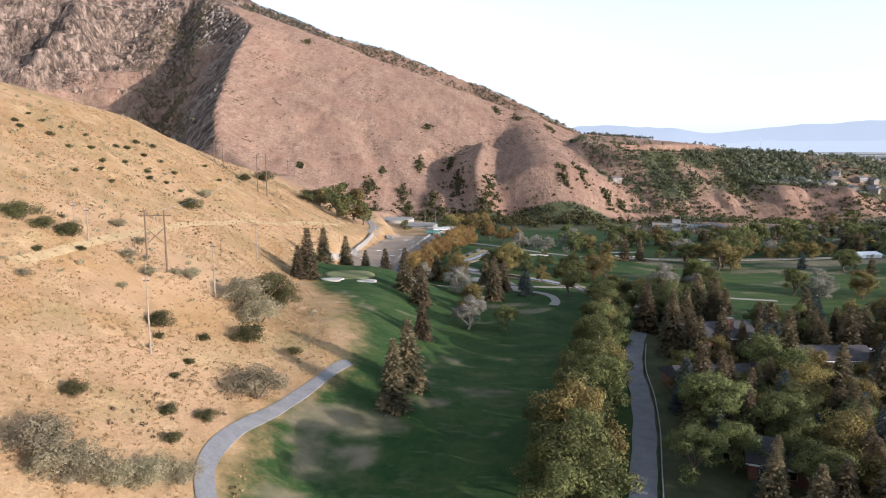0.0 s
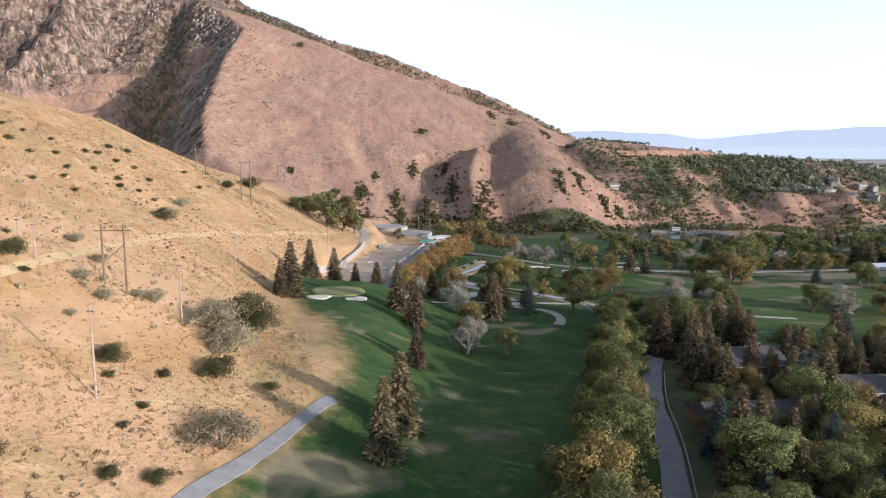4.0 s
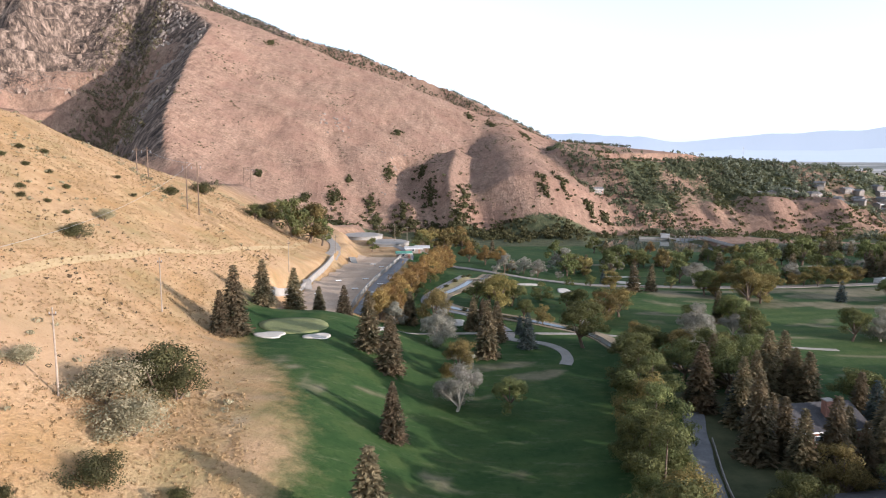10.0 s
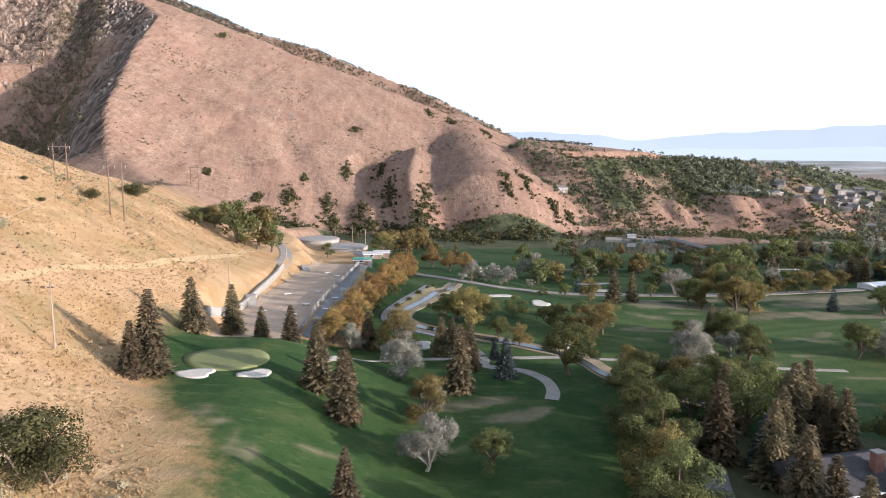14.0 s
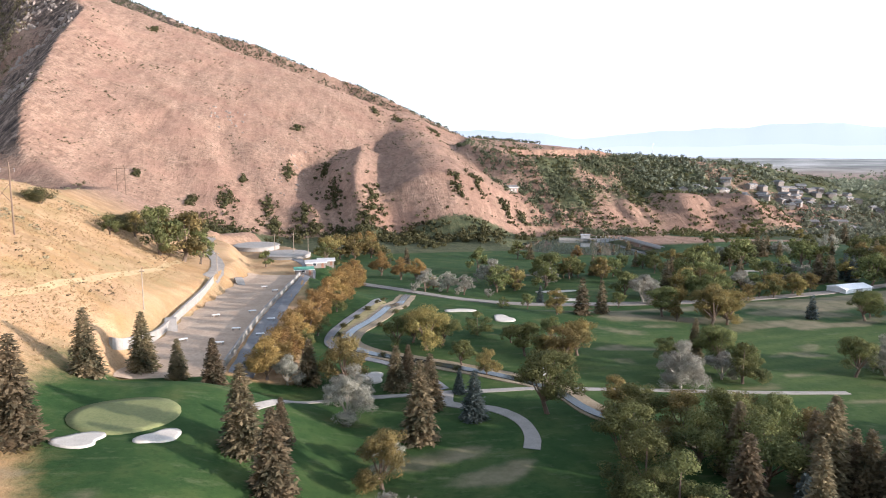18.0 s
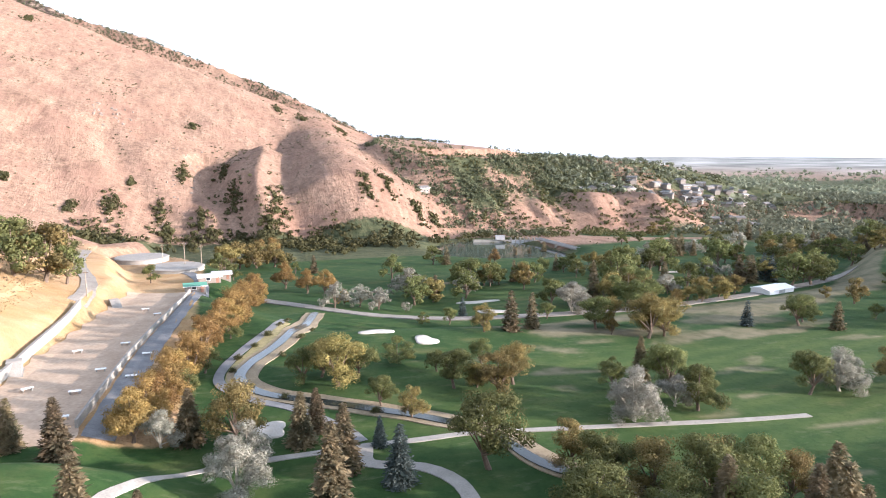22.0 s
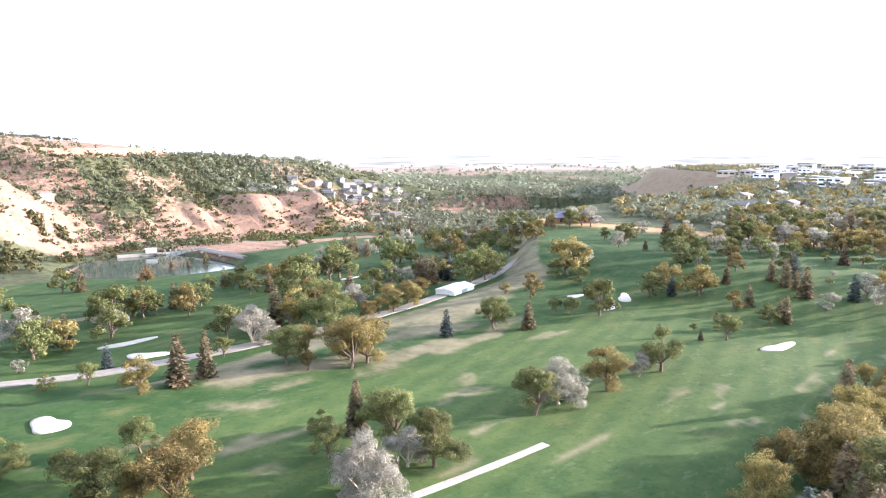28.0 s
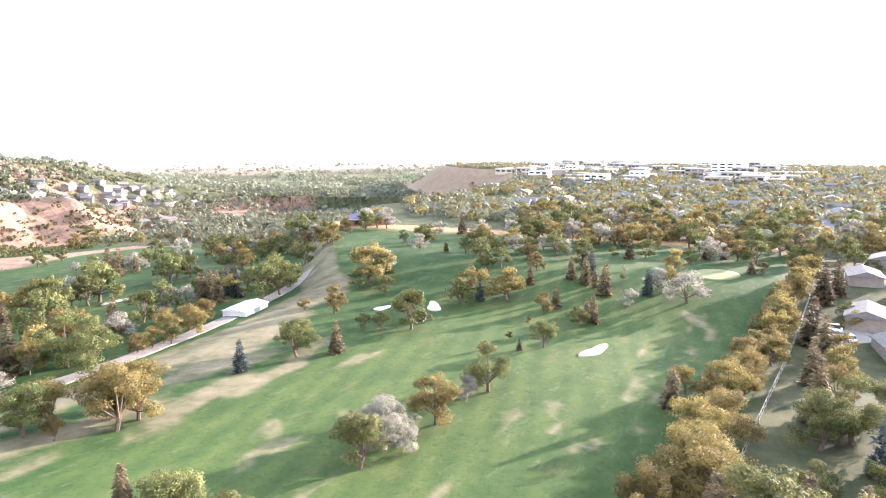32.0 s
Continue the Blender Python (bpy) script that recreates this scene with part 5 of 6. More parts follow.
stuff("valley_woods", M_HAZEDLEAF, "dense green woods on the low valley floor", "woods", scatter(13000, 240, 1500, 400, 1100, low_valley, (2.4, 5.2), (1.2, 2.0), 5), 18, 0.36, 35)
stuff("plain_woods", M_HAZEDLEAF, "far groves on the wide valley plain", "woods", scatter(30000, 350, 3000, 0, 2800, far_plain, (4, 9), (0.8, 1.4), 6), 7, 0.52, 36)
stuff("bench_gardens", M_HAZEDLEAF, "haze-paled green garden trees between the far houses", "woods", scatter(1500, 315, 620, 668, 800, lambda x, y: 0.75 * bare_face(x, y), (2, 3.8), (1.2, 1.8), 11), 14, 0.42, 42)
stuff("bluff_scrub", M_SCRUB, "dark scrub in the folds of the bluffs", "scrub", scatter(9000, 190, 740, 540, 800, lambda x, y: (0.16 + smooth(-0.12, 0.25, fractal(x, y, 28, 3, 29)) * 0.84) * bare_face(x, y), (1.0, 2.4), (1.0, 1.5), 12), 11, 0.46, 43)
mountain = []
rng = random.Random(77)
for cx, cy, k in THICKETS:
    for _ in range(k * 8):
        a, q = rng.uniform(0, 6.28), rng.gauss(0, 1)
        r = rng.uniform(0.9, 2.4)
        mountain.append((cx + k * 0.55 * q * math.cos(a), cy + k * 1.3 * rng.gauss(0, 1), r, r * rng.uniform(1, 1.6)))
stuff("mountain_thickets", M_SCRUB, "dark green thickets in the gullies of the mountain", "scrub", mountain, 16, 0.42, 37)


def steep_scrub(x, y):
    return smooth(0.2, 0.5, fractal(x, y, 46, 3, 26)) * (land(x, y) > 2) * 0.9 + 0.035


stuff("mountain_scrub", M_DRYSCRUB, "sparse dark scrub dotted over the mountain", "scrub", scatter(15000, -420, 260, 480, 1250, steep_scrub, (0.5, 1.5), (0.8, 1.3), 7), 8, 0.5, 38)
stuff("canyon_woods", M_SPRUCE, "dark conifers in the shaded canyon", "woods", scatter(5000, -520, -235, 640, 1200, lambda x, y: smooth(60, 25, off_line(x, y, CANYON)[0]), (1.5, 2.8), (2.2, 3.4), 8), 12, 0.45, 39)
hill_ok = lambda x, y: (off_line(x, y, [(-15.5, 110, 0), (-20.5, 99, 0), (-25.8, 81, 0), (-25, 67.5, 0), (-17, 53, 0), (-12, 20, 0)])[0] > 2.0) * (land(x, y) > 5.5) * smooth(-4, -8, x - np.interp(y, (60, 90, 118, 140, 165, 178, 200), (-14, -15, -13, -19, -31, -34, -34))) * (0.25 + 0.75 * smooth(-0.3, 0.3, fractal(x, y, 12, 2, 27)))
stuff("dry_grass", M_STRAW, "straw-coloured dry grass on the hillside", "grass", scatter(52000, -115, -14, 55, 330, hill_ok, (0.14, 0.36), (0.6, 1.1), 9), 5, 0.5, 40)
stuff("hill_sage", M_SAGE, "small grey-brown brush over the dry hillside", "brush", scatter(3600, -120, -16, 55, 400, lambda x, y: hill_ok(x, y) * smooth(-0.1, 0.4, fractal(x, y, 22, 3, 28)), (0.3, 0.85), (0.8, 1.2), 10), 12, 0.42, 41)


def mountain_foot(x, y):
    return smooth(34, 10, off_line(x, y, [(-70, 546, 0), (-30, 562, 0), (20, 548, 0), (70, 545, 0), (110, 530, 0), (150, 524, 0), (185, 530, 0), (200, 560, 0)])[0]) * smooth(-0.5, 0.1, fractal(x, y, 25, 2, 50)) * (x < 195)


stuff("foot_thickets", M_SCRUB, "dark thickets along the foot of the mountain", "scrub", scatter(3200, -90, 215, 470, 595, mountain_foot, (1.3, 3.2), (1.2, 1.9), 14), 16, 0.38, 45)


def behind_crest(x, y):
    d, _, s = off_line(x, y, BACK)
    below = np.where(s > 0, d, 0)
    return smooth(75, 30, below) * smooth(30, 10, np.where(s > 0, 0, d)) * smooth(-0.45, 0.15, fractal(x, y, 45, 2, 48)) + smooth(140, 60, below) * (s > 0) * smooth(0.1, 0.4, fractal(x, y, 45, 2, 49)) * 0.6


stuff("ridge_conifers", M_PINE, "dark conifers along the skyline ridge", "woods", scatter(26000, -620, 300, 980, 1560, behind_crest, (1.2, 2.6), (1.6, 2.6), 13), 10, 0.46, 44)


stuff("mountain_brush", M_BRUSH, "small brown brush all over the mountain face", "brush", scatter(20000, -330, 210, 545, 1150, lambda x, y: smooth(-0.5, 0.4, fractal(x, y, 26, 3, 55)) * (land(x, y) > -8) * smooth(1200, 700, y), (0.25, 0.65), (0.7, 1.2), 15), 4, 0.6, 46)
stuff("hill_brush", M_BRUSH, "dark brown brush in patches on the dry hillside", "brush", scatter(4500, -120, -18, 55, 330, lambda x, y: hill_ok(x, y) * smooth(0.1, 0.45, fractal(x, y, 16, 3, 56)), (0.15, 0.5), (0.7, 1.2), 16), 8, 0.5, 47)


# crags: angular outcrops on the cliffs and along the spur
def outcrops(name, spots, label, mat):
    """Jagged columns of rock: (x, y, radius, height)."""
    rng = random.Random(61)
    verts, faces = [], []
    for x, y, s, t in spots:
        z, k = height(x, y), len(verts)
        turn, long = rng.uniform(0, 6.28), rng.uniform(0.6, 1.5)
        lean = (rng.uniform(-0.15, 0.15) * t, rng.uniform(-0.1, 0.25) * t)
        for j in range(15):
            a, up = turn + (j % 5) * 1.257 + rng.uniform(-0.35, 0.35), j // 5
            r = s * rng.uniform(0.55, 1.15) * (1.0, 0.85, 0.42)[up]
            h = (-1.2 * s, t * rng.uniform(0.35, 0.7), t * rng.uniform(0.75, 1.15))[up]
            verts.append((x + r * long * math.cos(a) + lean[0] * up * 0.5, y + r / long * math.sin(a) + lean[1] * up * 0.5, z + h))
        for j in range(10):
            a, b = k + j, k + 5 * (j // 5) + (j + 1) % 5
            faces.append((a, b, b + 5, a + 5))
        faces.append(tuple(k + 10 + j for j in range(5)))
    return tagged(new(name, from_lists(name, verts, faces, mat)), label, "rocks", kind="stuff")


rng = random.Random(62)
cand = np.random.default_rng(62).uniform((-900, 640), (-235, 1420), (60000, 2))
cd, _, cs = off_line(cand[:, 0], cand[:, 1], SPUR)
cn = fractal(cand[:, 0], cand[:, 1], 60, 3, 44)
cz = land(cand[:, 0], cand[:, 1]) + 10 * cn
band = np.min(np.abs(cz[:, None] - np.array([120, 150, 172, 198, 226, 258, 292, 330])), axis=1)
ok = (cs > 0) & (cd > 70) & (cn > -0.2) & (band < 7) & (cz > 105)
cliff = []
for x, y in cand[ok][:1500]:
    size = rng.uniform(0.8, 2.2) if rng.random() < 0.8 else rng.uniform(2.2, 4)
    cliff.append((x, y, size, size * rng.uniform(0.5, 1.6)))
outcrops("cliff_rocks", cliff, "weathered brown rock towers on the cliffs", M_CRAG)
spurs = []
for x, y in cand[(cs > 0) & (cd > 5) & (cd < 62) & (cn > -0.05)][:420]:
    size = rng.uniform(0.8, 3.0)
    spurs.append((x, y, size, size * rng.uniform(0.4, 1.3)))
spurs += [(-80 + rng.gauss(0, 9), 792 + rng.gauss(0, 14), rng.uniform(0.8, 2.2), rng.uniform(0.8, 2.2)) for _ in range(22)]
spurs += [(-20 + rng.gauss(0, 8), 700 + rng.gauss(0, 60), rng.uniform(0.5, 1.4), rng.uniform(0.5, 1.2)) for _ in range(30)]
outcrops("spur_rocks", spurs, "grey rock outcrops along the spur and the slope", M_ROCK)


# ---- power poles ----
def power_pole(x, y, h, label="weathered wooden power pole on the dry hillside", arm=0.4):
    root = new("power_pole")
    root.location = (x, y, height(x, y))
    bm = bmesh.new()
    tube(bm, (0, 0, -0.5), (0, 0, h), 0.14, 0.09, 8)
    part("pole", bm, M_PALEPOLE, root)
    bm = bmesh.new()
    box(bm, -arm, arm, -0.07, 0.07, h - 0.9, h - 0.72, 0.01)
    bar = part("crossarm", bm, M_POLE, root)
    for k in (-1, 0, 1):
        bm = bmesh.new()
        tube(bm, (k * arm * 0.85, 0, h - 0.72), (k * arm * 0.85, 0, h - 0.48), 0.06, 0.04, 6)
        part("insulator", bm, M_STEEL, bar)
    return tagged(root, label, "power pole", "power poles on the hillside")


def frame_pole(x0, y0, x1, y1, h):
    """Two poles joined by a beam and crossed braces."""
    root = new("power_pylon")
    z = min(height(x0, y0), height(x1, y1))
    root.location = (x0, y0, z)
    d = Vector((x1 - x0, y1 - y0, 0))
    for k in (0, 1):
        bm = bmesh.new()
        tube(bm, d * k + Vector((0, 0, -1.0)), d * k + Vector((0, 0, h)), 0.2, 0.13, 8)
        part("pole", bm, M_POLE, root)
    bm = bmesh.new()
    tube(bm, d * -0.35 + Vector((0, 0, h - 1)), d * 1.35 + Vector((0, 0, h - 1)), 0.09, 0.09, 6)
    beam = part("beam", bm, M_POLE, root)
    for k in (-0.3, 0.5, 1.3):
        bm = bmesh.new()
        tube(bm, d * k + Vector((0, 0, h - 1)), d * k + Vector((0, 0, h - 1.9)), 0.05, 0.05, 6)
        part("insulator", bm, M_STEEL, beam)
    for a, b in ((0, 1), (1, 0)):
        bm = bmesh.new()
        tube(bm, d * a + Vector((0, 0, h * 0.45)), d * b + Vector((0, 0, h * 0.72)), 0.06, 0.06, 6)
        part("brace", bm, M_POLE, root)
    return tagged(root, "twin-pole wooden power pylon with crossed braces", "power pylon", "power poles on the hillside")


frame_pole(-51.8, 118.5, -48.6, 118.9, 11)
for x, y, h in ((-61.4, 113.5, 6), (-59.8, 114.6, 6)):
    power_pole(x, y, h, arm=0.35)
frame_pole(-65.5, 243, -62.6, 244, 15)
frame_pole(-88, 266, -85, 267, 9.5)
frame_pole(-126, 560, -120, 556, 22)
for x, y, h in ((-40.6, 119.5, 10), (-39.7, 90, 11), (-44.8, 163, 9.5), (-36, 236, 9)):
    power_pole(x, y, h)
WIRES = [((-50, 118.7, 10), (-64, 243.5, 14), 3), ((-64, 243.5, 14), (-86, 266.5, 8.5), 1)]
for (x0, y0, a), (x1, y1, b), sag in WIRES:
    bm = bmesh.new()
    p0, p1 = Vector((x0, y0, height(x0, y0) + a)), Vector((x1, y1, height(x1, y1) + b))
    pts = [p0.lerp(p1, k / 12) - Vector((0, 0, sag * 4 * (k / 12) * (1 - k / 12))) for k in range(13)]
    for a, b in zip(pts, pts[1:]):
        tube(bm, a, b, 0.025, 0.025, 4)
    tagged(part("power_line", bm, M_STEEL), "thin grey power line between the pylons", "power line")


# ---- buildings ----
def house(x, y, turn, w, d, h, rise, wall=M_WALLTAN, roof=M_ROOF, chimney=True, label="low house with a grey shingle gable roof among trees", group="houses among the trees", windows=3):
    root = new("house")
    root.matrix_basis = pose(x, y, height(x, y), 0, 0, turn)
    bm = bmesh.new()
    box(bm, -w / 2, w / 2, -d / 2, d / 2, -1.0, h)
    part("wall", bm, wall, root)
    bm = bmesh.new()
    o = 0.5
    v = [bm.verts.new(p) for p in ((-w / 2 - o, -d / 2 - o, h), (w / 2 + o, -d / 2 - o, h), (w / 2 + o, d / 2 + o, h), (-w / 2 - o, d / 2 + o, h), (-w / 2 - o, 0, h + rise), (w / 2 + o, 0, h + rise),
                                   (-w / 2 - o, -d / 2 - o, h - 0.2), (w / 2 + o, -d / 2 - o, h - 0.2), (w / 2 + o, d / 2 + o, h - 0.2), (-w / 2 - o, d / 2 + o, h - 0.2))]
    for f in ((0, 1, 5, 4), (2, 3, 4, 5), (0, 4, 3), (1, 2, 5), (6, 7, 1, 0), (7, 8, 2, 1), (8, 9, 3, 2), (9, 6, 0, 3), (9, 8, 7, 6)):
        bm.faces.new([v[k] for k in f])
    part("roof", bm, roof, root)
    if chimney:
        bm = bmesh.new()
        box(bm, w * 0.12, w * 0.12 + 1.3, -d * 0.25 - 0.5, -d * 0.25 + 0.5, h * 0.5, h + rise + 1.1, 0.04)
        stack = part("chimney", bm, M_BRICK, root, "red brick chimney")
        part("cap", boxed(w * 0.12 - 0.1, w * 0.12 + 1.4, -d * 0.25 - 0.6, -d * 0.25 + 0.6, h + rise + 1.1, h + rise + 1.25), M_CONCRETE, stack)
    bm = boxed(-w / 2 - o - 0.03, w / 2 + o + 0.03, -d / 2 - o - 0.12, -d / 2 - o - 0.02, h - 0.26, h - 0.06)
    part("gutter", bm, M_WHITE, root)
    for k in range(windows):
        u = -w / 2 + w * (k + 0.7) / (windows + 0.6)
        bm = boxed(u - 0.75, u + 0.75, -d / 2 - 0.06, -d / 2 + 0.02, 0.9, 2.1, 0.02)
        win = part("window", bm, M_WHITE, root)
        part("pane", boxed(u - 0.63, u + 0.63, -d / 2 - 0.09, -d / 2 - 0.064, 1.0, 2.0), M_GLASS, win)
    part("door", boxed(w / 2 - 1.5, w / 2 - 0.6, -d / 2 - 0.06, -d / 2 + 0.02, 0.0, 2.05, 0.02), M_BRICK, root)
    return tagged(root, label, "house", group)


house(57, 141, 8, 15, 9, 3.0, 2.4, M_BRICK, M_DARKROOF)
house(47, 112, 5, 16, 10, 2.8, 2.2, M_BRICK, M_DARKROOF, False)
house(44, 82, -20, 10, 7, 2.6, 2.2, M_BRICK, M_DARKROOF, False, "low house with a pale gable edge among trees")
house(76, 131, 0, 14, 8, 2.7, 1.8, M_BRICK, M_DARKROOF, False)
house(88, 133, 0, 10, 8, 2.7, 1.2, M_WHITE, M_PALEROOF, False, "low house with a pale metal roof among trees")
strip("driveway", [(66, 126), (72, 125), (80, 124)], 5, M_CONCRETE, lift=0.12, label="pale concrete drive between the houses", category="driveway")
for x, y, turn in ((200, 126, 10), (222, 131, -6), (240, 118, 14), (262, 128, 0), (262, 106, 30), (300, 118, -10)):
    house(x, y, turn, 14, 8.5, 2.8, 1.6, M_DULL, M_ROOF, False, "low house with a grey roof beyond the boundary fence", "houses beyond the fence")
far_house = house(452, 743, 10, 10, 7, 3.8, 1.8, M_DULL, M_ROOF, False, "small tan house on the far bench", "houses on the far bench")
spots = random.Random(19)
for k in range(58):
    x = 320 + spots.uniform(0, 1) ** 0.8 * 300
    y = 700 + 0.22 * (x - 330) + spots.uniform(-22, 30)
    m = pose(x, y, height(x, y), 0, 0, spots.uniform(0, 360))
    copy_thing(far_house, m)
for k in range(10):
    x, y = 470 + spots.uniform(0, 90), 672 + spots.uniform(-12, 14)
    tagged(copy_thing(far_house, pose(x, y, height(x, y) - 1.5, 0, 0, spots.uniform(0, 360))), "pale building on the valley floor below the bluff", "house", "buildings below the bluff")
x, y = 164, 655
tagged(copy_thing(far_house, pose(x, y, height(x, y), 0, 0, 20)), "pale house alone on the wooded slope", "house")
town_house = house(430, 200, 0, 14, 9, 3.0, 1.8, M_DULL, M_ROOF, False, "low pale-roofed house among the town trees", "houses of the town", 2)
for k in range(85):
    x, y = spots.uniform(370, 780), spots.uniform(60, 380)
    if y < 120 + 0.45 * x * spots.uniform(0.8, 1.0) and not (x < 400 and y > 190):
        copy_thing(town_house, pose(x, y, height(x, y), 0, 0, spots.choice((0, 90, 5, 95, 180))))


def block(x, y, turn, w, d, h, floors, label="large pale flat-roofed building of the distant campus", wall=M_WHITE):
    root = new("campus_building")
    root.matrix_basis = pose(x, y, height(x, y), 0, 0, turn)
    part("wall", boxed(-w / 2, w / 2, -d / 2, d / 2, -2, h), wall, root)
    part("roof", boxed(-w / 2 - 0.4, w / 2 + 0.4, -d / 2 - 0.4, d / 2 + 0.4, h, h + 0.8, 0.1), M_PALEROOF, root)
    for f in range(floors):
        z = h * (f + 0.35) / floors
        n = max(3, int(w / 7))
        for k in range(n):
            u = -w / 2 + w * (k + 0.5) / n
            part("window", boxed(u - w / n * 0.34, u + w / n * 0.34, -d / 2 - 0.12, -d / 2 + 0.1, z, z + h / floors * 0.42), M_GLASS, root)
    return tagged(root, label, "campus building", "campus buildings")


for k in range(130):
    x, y = spots.uniform(690, 1180), spots.uniform(120, 470)
    h = spots.choice((3, 3.5, 4, 4, 5, 6, 8))
    block(x, y, spots.choice((60, 70, 75)) + 180, spots.uniform(9, 26), spots.uniform(8, 18), h, max(1, int(h / 3.5)), wall=spots.choice((M_WHITE, M_WALLTAN, M_CONCRETE, M_DULL)))
block(840, 200, 250, 34, 16, 13, 4, "tall pale slab building of the distant campus")


# ---- clubhouse, shed, dam ----
club = new("clubhouse")
club.matrix_basis = pose(334, 344, height(334, 344), 0, 0, -40)
part("wall", boxed(-11, 11, -6, 6, -1, 3.4), M_BRICK, club)
bm = bmesh.new()
box(bm, -12.5, 12.5, -7.5, 7.5, 3.4, 3.8, 0.05)
part("eaves", bm, M_PALEROOF, club)
bm = bmesh.new()
v = [bm.verts.new(p) for p in ((-12, -7, 3.8), (12, -7, 3.8), (12, 7, 3.8), (-12, 7, 3.8), (-5, 0, 6.4), (5, 0, 6.4))]
for f in ((0, 1, 5, 4), (2, 3, 4, 5), (3, 0, 4), (1, 2, 5), (3, 2, 1, 0)):
    bm.faces.new([v[k] for k in f])
part("roof", bm, plain("violet_grey_roof", (0.1, 0.09, 0.14), (0.17, 0.15, 0.22), 0.5), club)
for k in range(5):
    part("window", boxed(-9.5 + 4 * k, -7 + 4 * k, -6.1, -5.95, 0.8, 2.8), M_GLASS, club)
tagged(club, "dark clubhouse with a hipped violet-grey roof and pale eaves", "clubhouse")

shed = new("shed")
shed.matrix_basis = pose(179, 289, height(179, 289) - 0.5, 0, 0, 12)
part("wall", boxed(-6.4, 6.4, -3.6, 3.6, -1, 2.2), M_WHITE, shed)
bm = bmesh.new()
v = [bm.verts.new(p) for p in ((-6.8, -4, 2.1), (6.8, -4, 2.1), (6.8, 4, 2.1), (-6.8, 4, 2.1), (-6.8, 0, 3.0), (6.8, 0, 3.0))]
for f in ((0, 1, 5, 4), (2, 3, 4, 5), (3, 0, 4), (1, 2, 5), (3, 2, 1, 0)):
    bm.faces.new([v[k] for k in f])
part("roof", bm, M_WHITE, shed, "white metal roof")
part("door", boxed(-1.5, 1.5, -3.68, -3.55, 0, 2.0), M_STEEL, shed)
tagged(shed, "long white shed with a white gable roof below the bank", "shed")

LAKE_Z = -19.0
pad("reservoir", 163, 487, 40, 52, 0, M_WATER, 0, 0, "still reservoir below the hills mirroring the sky", "water", 0.06, 5)
water = bpy.data.objects["reservoir"].data
for v in water.vertices:
    v.co.z = LAKE_Z
dam = new("dam")
dam.matrix_basis = pose(186, 531, LAKE_Z, 0, 0, -17)
part("wall", boxed(-22, 22, -1.0, 1.0, -4, 1.6, 0.1), M_CONCRETE, dam)
house_ = part("gatehouse", boxed(-7, -1, -2.0, 2.0, 1.6, 4.0, 0.08), M_PALEROOF, dam, "pale gatehouse")
part("roof", boxed(-7.3, -0.7, -2.3, 2.3, 4.0, 4.3), M_PALEROOF, house_)
for k in range(6):
    part("pier", boxed(3.2 + 3 * k, 3.8 + 3 * k, -1.4, 1.4, 1.6, 3.0, 0.05), M_CONCRETE, dam)
    part("gate", boxed(3.9 + 3 * k, 6.1 + 3 * k, -1.15, -1.02, -1, 1.4), M_STEEL, dam)
tagged(dam, "low concrete dam with a pale gatehouse and gates", "dam")
bridge = new("bridge")
bridge.matrix_basis = pose(206, 496, LAKE_Z + 2.6, 0, 0, 91)
part("deck", boxed(-27, 27, -1.6, 1.6, -0.5, 0.1, 0.05), M_CONCRETE, bridge)
for s in (-1, 1):
    part("railing", boxed(-27, 27, s * 1.55 - 0.05, s * 1.55 + 0.05, 0.1, 1.0), M_STEEL, bridge)
for k in (-20, 0, 20):
    part("pier", boxed(k - 0.6, k + 0.6, -1.2, 1.2, -8, -0.5), M_CONCRETE, bridge)
tagged(bridge, "long slender concrete footbridge over the inlet", "bridge")


# ---- the yard on the terrace ----
def laid_wall(name, line, thick, tall, mat, label, cap=True, step=3.0, low=0.6):
    """A wall that follows the ground, in panels with a coping."""
    root = new(name)
    pts = rounded([(*q, 0) for q in line], step)
    for a, b in zip(pts, pts[1:]):
        za, zb = height(a.x, a.y), height(b.x, b.y)
        w = (b - a).normalized()
        n = Vector((w.y, -w.x, 0)) * thick / 2
        a2, b2 = a.lerp(b, 0.006), a.lerp(b, 0.994)
        bm = bmesh.new()
        v = [bm.verts.new(p) for p in ((a2.x + n.x, a2.y + n.y, za - low), (b2.x + n.x, b2.y + n.y, zb - low), (b2.x - n.x, b2.y - n.y, zb - low), (a2.x - n.x, a2.y - n.y, za - low),
                                       (a2.x + n.x, a2.y + n.y, za + tall), (b2.x + n.x, b2.y + n.y, zb + tall), (b2.x - n.x, b2.y - n.y, zb + tall), (a2.x - n.x, a2.y - n.y, za + tall))]
        for f in ((3, 2, 1, 0), (4, 5, 6, 7), (0, 1, 5, 4), (1, 2, 6, 5), (2, 3, 7, 6), (3, 0, 4, 7)):
            bm.faces.new([v[k] for k in f])
        part("panel", bm, mat, root)
    return tagged(root, label, name.replace("_", " "))


strip("yard", [(-25, 203), (-24, 222), (-22.5, 245), (-19.5, 275), (-16, 312), (-14.5, 328)], 17, M_LOT, 0.1, 0.5, "bare brown graded yard on the terrace", "yard", 7)
strip("road_3", [(-13.5, 205), (-12.5, 225), (-11, 250), (-8, 280), (-4.5, 312), (-3, 335), (-6, 360), (-16, 385)], 4.0, M_ASPHALT, 0.14, 0.5, "grey asphalt lane beside the yard", "road")
strip("road_4", [(-31, 292), (-31, 306), (-33, 322), (-38, 340), (-42, 360), (-44, 385)], 4.0, M_GRAVEL, 0.2, 0.8, "gravel track climbing behind the yard", "road")
